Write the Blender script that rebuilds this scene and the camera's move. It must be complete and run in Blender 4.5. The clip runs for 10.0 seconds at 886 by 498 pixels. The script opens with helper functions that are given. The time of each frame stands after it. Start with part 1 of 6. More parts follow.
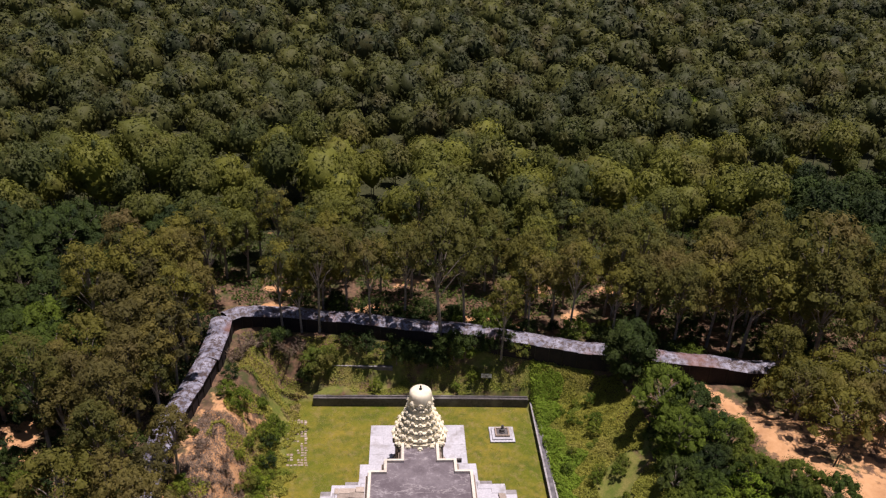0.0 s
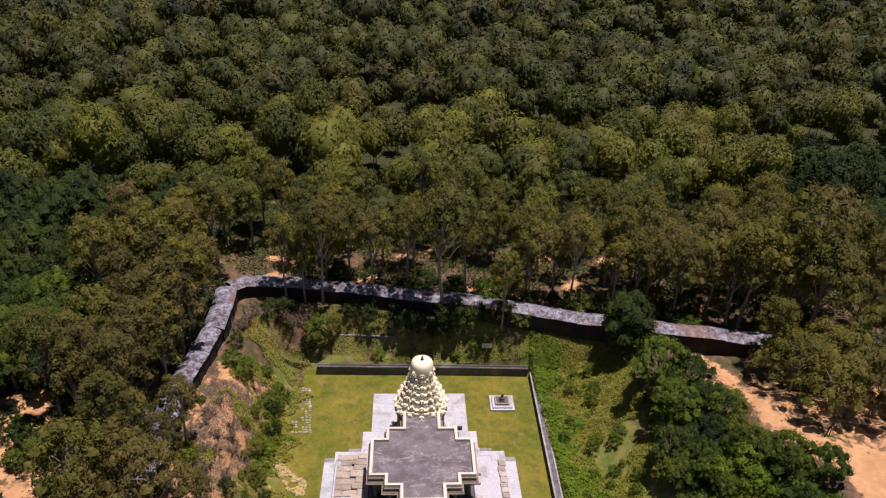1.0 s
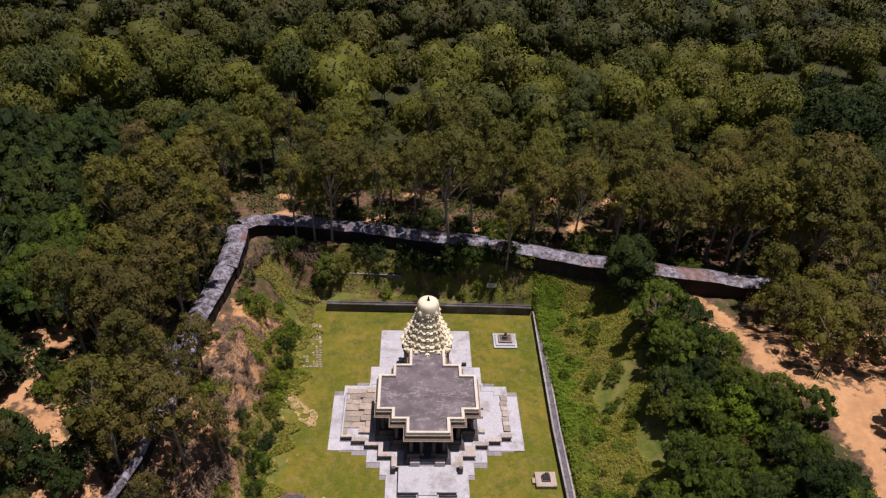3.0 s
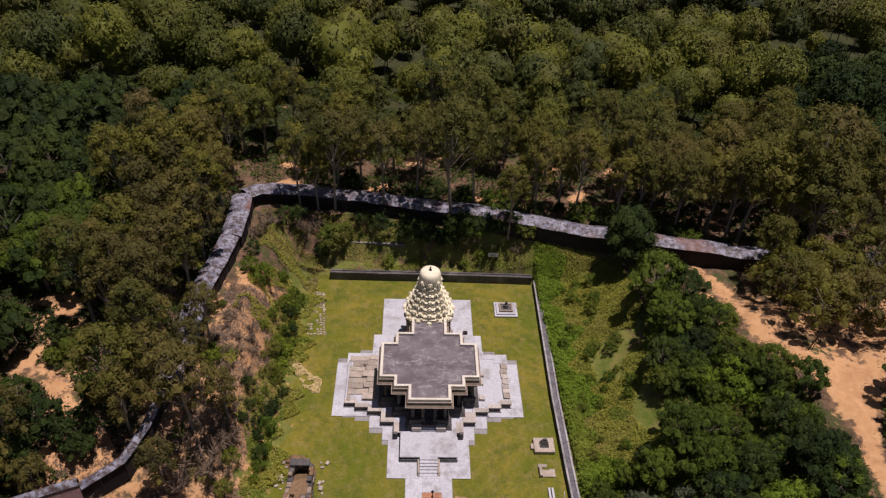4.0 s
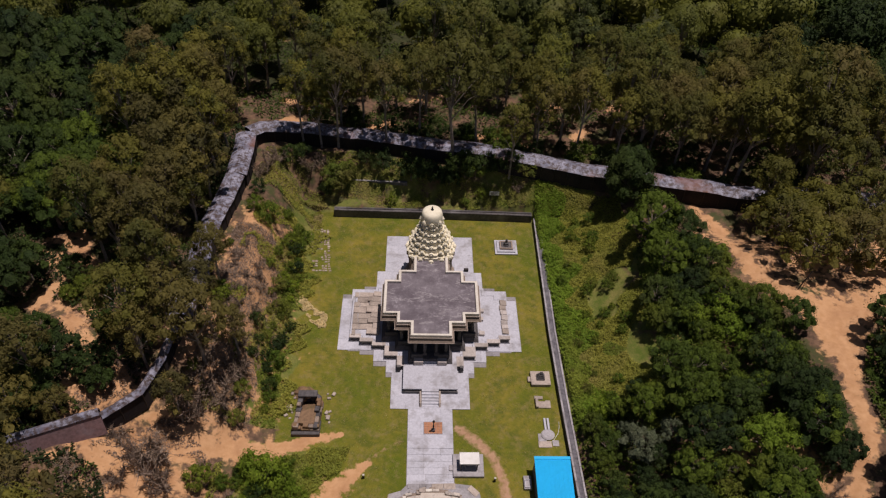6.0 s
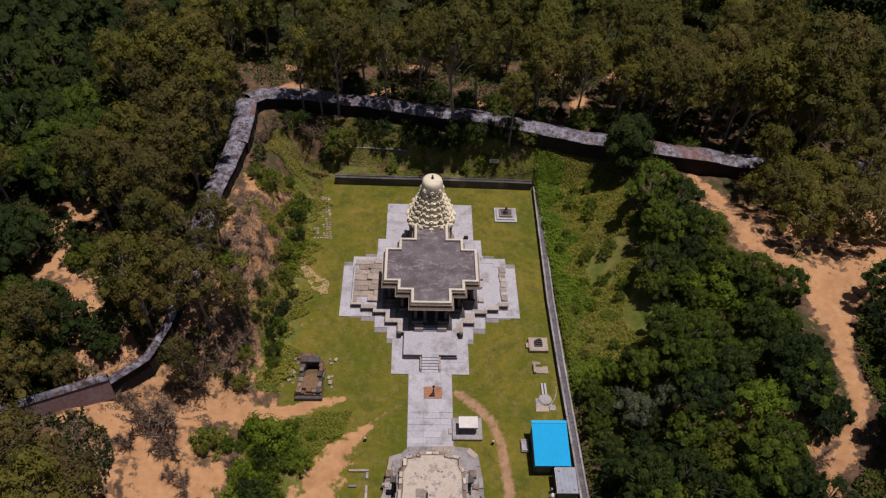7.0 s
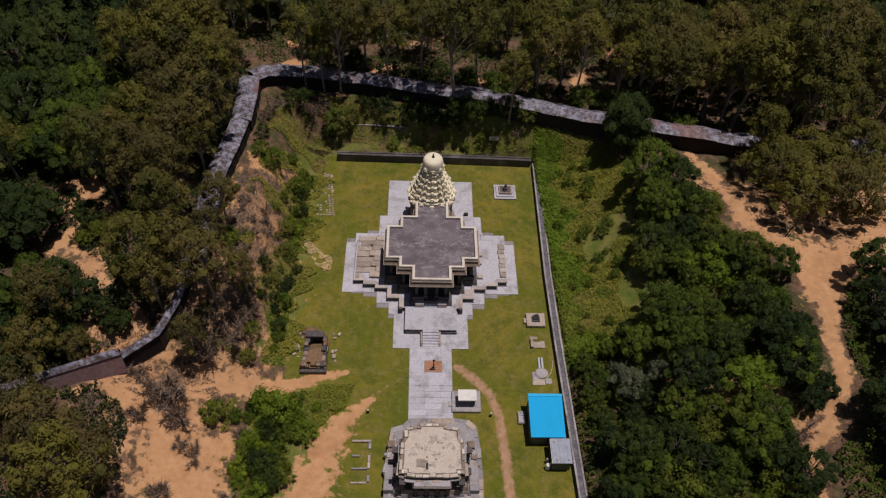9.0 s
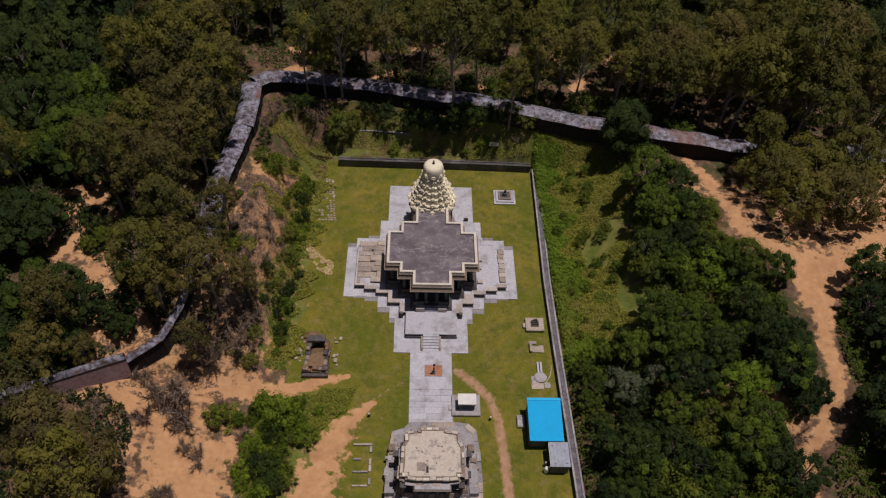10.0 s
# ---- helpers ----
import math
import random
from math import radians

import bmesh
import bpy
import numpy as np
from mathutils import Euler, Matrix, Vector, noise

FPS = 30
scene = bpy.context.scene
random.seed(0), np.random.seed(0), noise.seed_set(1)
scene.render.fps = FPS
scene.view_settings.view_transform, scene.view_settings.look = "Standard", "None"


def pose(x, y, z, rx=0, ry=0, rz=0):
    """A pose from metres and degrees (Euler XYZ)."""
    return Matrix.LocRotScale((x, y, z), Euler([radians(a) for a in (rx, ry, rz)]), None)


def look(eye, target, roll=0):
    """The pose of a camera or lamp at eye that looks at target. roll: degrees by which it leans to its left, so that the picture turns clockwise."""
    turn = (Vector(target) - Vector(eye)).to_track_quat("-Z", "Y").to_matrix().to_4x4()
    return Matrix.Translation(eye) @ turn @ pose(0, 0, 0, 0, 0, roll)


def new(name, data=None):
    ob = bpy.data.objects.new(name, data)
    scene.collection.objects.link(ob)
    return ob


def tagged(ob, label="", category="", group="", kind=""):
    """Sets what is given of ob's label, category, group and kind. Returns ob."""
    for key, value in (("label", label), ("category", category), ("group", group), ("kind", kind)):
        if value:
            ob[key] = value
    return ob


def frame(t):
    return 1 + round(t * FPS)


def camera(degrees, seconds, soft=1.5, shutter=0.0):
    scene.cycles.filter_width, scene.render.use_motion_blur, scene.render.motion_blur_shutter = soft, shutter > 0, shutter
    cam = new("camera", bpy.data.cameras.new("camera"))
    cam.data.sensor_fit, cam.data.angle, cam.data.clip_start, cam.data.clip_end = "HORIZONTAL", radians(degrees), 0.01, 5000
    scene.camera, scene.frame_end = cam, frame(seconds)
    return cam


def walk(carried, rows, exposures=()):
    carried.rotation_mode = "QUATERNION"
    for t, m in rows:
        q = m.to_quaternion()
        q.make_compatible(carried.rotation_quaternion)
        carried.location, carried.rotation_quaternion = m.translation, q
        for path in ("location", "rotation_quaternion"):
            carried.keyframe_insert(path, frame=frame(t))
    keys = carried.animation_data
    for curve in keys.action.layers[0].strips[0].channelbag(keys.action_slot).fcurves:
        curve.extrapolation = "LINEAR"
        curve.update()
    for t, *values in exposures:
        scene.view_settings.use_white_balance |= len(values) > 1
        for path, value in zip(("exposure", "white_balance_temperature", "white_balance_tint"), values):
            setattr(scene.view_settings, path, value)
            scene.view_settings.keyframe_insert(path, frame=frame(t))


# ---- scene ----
cam = camera(63.2, 10.0, 1.25)
PATH = [
    (0, (-2.483, -51.584, 66.181), (-1.899, -42.705, 61.617), 2.23),
    (0.5, (-2.433, -51.739, 66.921), (-1.857, -42.979, 62.133), 2.31),
    (1, (-2.396, -51.907, 67.640), (-1.847, -43.269, 62.632), 2.37),
    (1.5, (-2.371, -52.083, 68.339), (-1.857, -43.573, 63.112), 2.47),
    (2, (-2.352, -52.264, 69.022), (-1.868, -43.885, 63.586), 2.60),
    (2.5, (-2.339, -52.446, 69.691), (-1.873, -44.204, 64.048), 2.65),
    (4, (-2.305, -52.975, 71.642), (-1.884, -45.177, 65.396), 3.00),
    (4.5, (-2.292, -53.138, 72.280), (-1.879, -45.500, 65.839), 3.04),
    (5, (-2.277, -53.294, 72.915), (-1.871, -45.819, 66.285), 3.19),
    (5.5, (-2.260, -53.440, 73.550), (-1.860, -46.130, 66.737), 3.21),
    (7, (-2.208, -53.824, 75.457), (-1.811, -47.062, 68.101), 3.50),
    (7.5, (-2.195, -53.937, 76.099), (-1.797, -47.303, 68.627), 3.55),
    (8, (-2.189, -54.045, 76.743), (-1.798, -47.411, 69.271), 3.59),
    (8.5, (-2.192, -54.150, 77.392), (-1.804, -47.656, 69.798), 3.61),
    (9, (-2.208, -54.255, 78.046), (-1.819, -47.838, 70.386), 3.70),
    (9.5, (-2.241, -54.362, 78.704), (-1.854, -47.943, 71.045), 3.65),
    (10, (-2.295, -54.476, 79.366), (-1.906, -48.056, 71.708), 3.76),
]
EXPOSURES = [(0, 0.12, 6500, 27), (2.5, -0.08, 6500, 26), (4.5, -0.34, 6500, 25), (7.5, -0.72, 6500, 24), (10, -0.83, 6500, 23)]
walk(cam, [(t, look(eye, target, roll)) for t, eye, target, roll in PATH], EXPOSURES)

# ---- world, sun ----
SUN_AZ, SUN_EL = 78.0, 80.0          # degrees: from +y towards +x, and above the horizon
world = bpy.data.worlds.new("sky")
scene.world = world
world.use_nodes = True
wn = world.node_tree.nodes
sky = wn.new("ShaderNodeTexSky")
sky.sky_type, sky.sun_disc = "NISHITA", False
sky.sun_elevation, sky.sun_rotation = radians(SUN_EL), radians(SUN_AZ)
world.node_tree.links.new(sky.outputs[0], wn["Background"].inputs[0])
wn["Background"].inputs[1].default_value = 0.04
sun_data = bpy.data.lights.new("sun", "SUN")
sun_data.energy, sun_data.angle, sun_data.color = 4.7, radians(0.55), (1.0, 0.95, 0.85)
sun = new("sun", sun_data)
sun_way = Vector((math.sin(radians(SUN_AZ)) * math.cos(radians(SUN_EL)), math.cos(radians(SUN_AZ)) * math.cos(radians(SUN_EL)), math.sin(radians(SUN_EL))))
sun.matrix_world = look(sun_way * 300, (0, 0, 0))


# ---- materials ----
def mixed(nt, a, b, fac):
    m = nt.nodes.new("ShaderNodeMix")
    m.data_type = "RGBA"
    for socket, value in ((m.inputs[0], fac), (m.inputs[6], a), (m.inputs[7], b)):
        if hasattr(value, "is_output"):
            nt.links.new(value, socket)
        elif isinstance(value, tuple):
            socket.default_value = (*value, 1.0)
        else:
            socket.default_value = value
    return m.outputs[2]


def ramp(nt, value, lo, hi, out_lo=0.0, out_hi=1.0):
    r = nt.nodes.new("ShaderNodeMapRange")
    nt.links.new(value, r.inputs[0])
    for i, v in enumerate((lo, hi, out_lo, out_hi)):
        r.inputs[i + 1].default_value = v
    return r.outputs[0]


def place_of(nt):
    return nt.nodes.new("ShaderNodeNewGeometry").outputs["Position"]


def cloud(nt, scale, detail=4.0, rough=0.55, coords=None, stretch=None):
    n = nt.nodes.new("ShaderNodeTexNoise")
    n.inputs["Scale"].default_value, n.inputs["Detail"].default_value, n.inputs["Roughness"].default_value = scale, detail, rough
    c = coords or place_of(nt)
    if stretch:
        mp = nt.nodes.new("ShaderNodeMapping")
        mp.inputs["Scale"].default_value = stretch
        nt.links.new(c, mp.inputs[0])
        c = mp.outputs[0]
    nt.links.new(c, n.inputs["Vector"])
    return n.outputs[0]


def start(name, rough=0.85, metal=0.0):
    m = bpy.data.materials.new(name)
    m.use_nodes = True
    b = m.node_tree.nodes["Principled BSDF"]
    b.inputs["Roughness"].default_value, b.inputs["Metallic"].default_value = rough, metal
    b.inputs["Specular IOR Level"].default_value = 0.25
    return m, m.node_tree, b


def bumped(nt, bsdf, height, strength=0.4, distance=0.05):
    n = nt.nodes.new("ShaderNodeBump")
    n.inputs["Strength"].default_value, n.inputs["Distance"].default_value = strength, distance
    nt.links.new(height, n.inputs["Height"])
    nt.links.new(n.outputs[0], bsdf.inputs["Normal"])


def stone(name, base, dark, stain=None, grain=6.0, blot=0.5, rough=0.88, vary=0.25, amount=0.6, metal=0.0, bump=0.35):
    """A weathered solid: fine grain, large blotches, stains of their own shape, each piece a little different."""
    m, nt, b = start(name, rough, metal)
    g = cloud(nt, grain, 6.0, 0.65)
    c = mixed(nt, dark, base, ramp(nt, g, 0.32, 0.62))
    if stain:
        c = mixed(nt, c, stain, ramp(nt, cloud(nt, blot, 5.0, 0.6), 0.5, 0.68, 0.0, amount))
    if vary:
        info = nt.nodes.new("ShaderNodeObjectInfo")
        hsv = nt.nodes.new("ShaderNodeHueSaturation")
        nt.links.new(c, hsv.inputs["Color"])
        nt.links.new(ramp(nt, info.outputs["Random"], 0, 1, 1 - vary, 1 + vary), hsv.inputs["Value"])
        c = hsv.outputs[0]
    nt.links.new(c, b.inputs["Base Color"])
    bumped(nt, b, g, bump, 0.04)
    return m


def foliage(name, light, dark, dry, through_light=0.3, mottle=1.0):
    """Leaves: each crown and each spray of leaves has its own green."""
    m, nt, b = start(name, 0.6)
    geo = nt.nodes.new("ShaderNodeNewGeometry")
    info = nt.nodes.new("ShaderNodeObjectInfo")
    att = nt.nodes.new("ShaderNodeAttribute")
    att.attribute_name = "tint"
    add = nt.nodes.new("ShaderNodeMath")
    add.operation = "ADD"
    nt.links.new(info.outputs["Random"], add.inputs[0])
    nt.links.new(att.outputs["Fac"], add.inputs[1])
    frac = nt.nodes.new("ShaderNodeMath")
    frac.operation = "FRACT"
    nt.links.new(add.outputs[0], frac.inputs[0])
    c = mixed(nt, dark, light, frac.outputs[0])
    c = mixed(nt, c, dry, ramp(nt, cloud(nt, 0.09, 3.0), 0.52, 0.68, 0.0, 0.75))
    hsv = nt.nodes.new("ShaderNodeHueSaturation")
    nt.links.new(c, hsv.inputs["Color"])
    grain = cloud(nt, 3.2, 4.0, 0.7)
    both = nt.nodes.new("ShaderNodeMath")
    both.operation = "MULTIPLY"
    nt.links.new(ramp(nt, geo.outputs["Random Per Island"], 0, 1, 0.84, 1.16), both.inputs[0])
    nt.links.new(ramp(nt, grain, 0.34, 0.66, 1 - 0.45 * mottle, 1 + 0.4 * mottle), both.inputs[1])
    nt.links.new(both.outputs[0], hsv.inputs["Value"])
    bumped(nt, b, grain, 1.0, 0.35 * mottle)
    nt.links.new(hsv.outputs[0], b.inputs["Base Color"])
    tr = nt.nodes.new("ShaderNodeBsdfTranslucent")
    nt.links.new(hsv.outputs[0], tr.inputs[0])
    mix = nt.nodes.new("ShaderNodeMixShader")
    mix.inputs[0].default_value = through_light
    nt.links.new(b.outputs[0], mix.inputs[1])
    nt.links.new(tr.outputs[0], mix.inputs[2])
    nt.links.new(mix.outputs[0], nt.nodes["Material Output"].inputs[0])
    return m


def ground_material():
    m, nt, b = start("ground", 0.95)
    def mask(name):
        a = nt.nodes.new("ShaderNodeAttribute")
        a.attribute_name = name
        return a.outputs["Fac"]
    def edged(name, scale, spread, lo, hi):
        n = ramp(nt, cloud(nt, scale, 5.0, 0.6), 0.3, 0.7, -spread, spread)
        s = nt.nodes.new("ShaderNodeMath")
        nt.links.new(mask(name), s.inputs[0])
        nt.links.new(n, s.inputs[1])
        return ramp(nt, s.outputs[0], lo, hi)
    fine, mid, big = cloud(nt, 9.0, 6.0, 0.7), cloud(nt, 1.3, 5.0, 0.6), cloud(nt, 0.16, 4.0, 0.6)
    litter = mixed(nt, (0.085, 0.055, 0.036), (0.22, 0.13, 0.08), ramp(nt, mid, 0.35, 0.65))
    litter = mixed(nt, litter, (0.055, 0.07, 0.022), ramp(nt, cloud(nt, 0.45, 5.0, 0.65), 0.47, 0.6, 0.0, 0.85))
    litter = mixed(nt, litter, (0.42, 0.24, 0.14), ramp(nt, cloud(nt, 0.09, 4.0, 0.6), 0.6, 0.68, 0.0, 0.85))
    weeds = mixed(nt, (0.11, 0.15, 0.022), (0.25, 0.22, 0.065), ramp(nt, cloud(nt, 0.6, 6.0, 0.65), 0.36, 0.64))
    weeds = mixed(nt, weeds, (0.045, 0.08, 0.012), ramp(nt, fine, 0.45, 0.7, 0.0, 0.7))
    lawn = mixed(nt, (0.104, 0.130, 0.008), (0.235, 0.19, 0.026), ramp(nt, big, 0.36, 0.62))
    lawn = mixed(nt, lawn, (0.070, 0.098, 0.010), ramp(nt, cloud(nt, 0.33, 6.0, 0.7), 0.46, 0.62, 0.0, 0.75))
    lawn = mixed(nt, lawn, (0.27, 0.20, 0.085), ramp(nt, cloud(nt, 0.75, 8.0, 0.8), 0.50, 0.66, 0.0, 0.65))
    lawn = mixed(nt, lawn, (0.065, 0.085, 0.012), ramp(nt, cloud(nt, 2.6, 7.0, 0.8), 0.5, 0.66, 0.0, 0.5))
    lawn = mixed(nt, lawn, (0.24, 0.19, 0.06), ramp(nt, fine, 0.55, 0.75, 0.0, 0.45))
    sand = mixed(nt, (0.50, 0.27, 0.125), (0.62, 0.36, 0.185), ramp(nt, mid, 0.3, 0.7))
    sand = mixed(nt, sand, (0.36, 0.18, 0.085), ramp(nt, cloud(nt, 0.35, 5.0, 0.6), 0.5, 0.7, 0.0, 0.6))
    c = mixed(nt, litter, weeds, edged("weeds", 0.5, 0.35, 0.3, 0.6))
    c = mixed(nt, c, lawn, edged("lawn", 0.8, 0.3, 0.4, 0.6))
    c = mixed(nt, c, sand, edged("sand", 0.9, 0.38, 0.40, 0.60))
    # Scrub green, darkened in colour to stand for the shade under the crowns.
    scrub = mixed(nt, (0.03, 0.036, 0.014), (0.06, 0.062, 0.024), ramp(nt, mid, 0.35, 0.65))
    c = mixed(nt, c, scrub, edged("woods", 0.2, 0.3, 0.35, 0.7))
    trodden = mixed(nt, (0.36, 0.21, 0.12), (0.50, 0.31, 0.19), ramp(nt, cloud(nt, 1.1, 6.0, 0.7), 0.35, 0.65))
    c = mixed(nt, c, trodden, edged("path", 1.6, 0.2, 0.34, 0.72))
    nt.links.new(c, b.inputs["Base Color"])
    bumped(nt, b, fine, 0.5, 0.08)
    return m


def roof_sheet_material():
    m, nt, b = start("walkway_sheet", 0.6, 0.0)
    c = mixed(nt, (0.15, 0.155, 0.21), (0.36, 0.36, 0.44), ramp(nt, cloud(nt, 0.8, 4.0), 0.35, 0.65))
    # Dark blotches: fallen leaves, and dappled tree shade painted in with them.
    c = mixed(nt, c, (0.07, 0.045, 0.035), ramp(nt, cloud(nt, 1.5, 7.0, 0.78), 0.45, 0.56, 0.0, 0.92))
    c = mixed(nt, c, (0.22, 0.10, 0.07), ramp(nt, cloud(nt, 0.13, 3.0), 0.56, 0.66, 0.0, 0.7))
    nt.links.new(c, b.inputs["Base Color"])
    bumped(nt, b, cloud(nt, 3.0), 0.3, 0.03)
    return m


def roof_material():
    """Old roof concrete: mottled, with pale scuffs and thin pale cracks."""
    m, nt, b = start("roof_concrete", 0.9)
    c = mixed(nt, (0.125, 0.105, 0.118), (0.215, 0.19, 0.205), ramp(nt, cloud(nt, 0.55, 6.0, 0.65), 0.36, 0.64))
    c = mixed(nt, c, (0.10, 0.085, 0.09), ramp(nt, cloud(nt, 3.2, 5.0, 0.7), 0.5, 0.72, 0.0, 0.6))
    c = mixed(nt, c, (0.46, 0.42, 0.45), ramp(nt, cloud(nt, 1.1, 9.0, 0.8), 0.56, 0.68, 0.0, 0.6))
    line = nt.nodes.new("ShaderNodeMath")
    line.operation = "SUBTRACT"
    nt.links.new(cloud(nt, 0.22, 5.0, 0.6, None, (0.5, 1.6, 1.0)), line.inputs[0])
    line.inputs[1].default_value = 0.5
    gap = nt.nodes.new("ShaderNodeMath")
    gap.operation = "ABSOLUTE"
    nt.links.new(line.outputs[0], gap.inputs[0])
    c = mixed(nt, c, (0.42, 0.39, 0.39), ramp(nt, gap.outputs[0], 0.009, 0.001, 0.0, 0.55))
    nt.links.new(c, b.inputs["Base Color"])
    bumped(nt, b, cloud(nt, 3.0, 5.0), 0.3, 0.03)
    return m


def lime_material():
    """Old lime roof: cream and tan, with frayed grey-brown worn patches."""
    m, nt, b = start("lime_concrete", 0.92)
    c = mixed(nt, (0.54, 0.47, 0.39), (0.70, 0.63, 0.54), ramp(nt, cloud(nt, 0.9, 6.0, 0.65), 0.36, 0.64))
    c = mixed(nt, c, (0.42, 0.35, 0.28), ramp(nt, cloud(nt, 3.5, 6.0, 0.7), 0.5, 0.7, 0.0, 0.5))
    c = mixed(nt, c, (0.26, 0.225, 0.20), ramp(nt, cloud(nt, 0.9, 10.0, 0.8), 0.5, 0.6, 0.0, 0.8))
    nt.links.new(c, b.inputs["Base Color"])
    bumped(nt, b, cloud(nt, 3.0, 5.0), 0.35, 0.04)
    return m


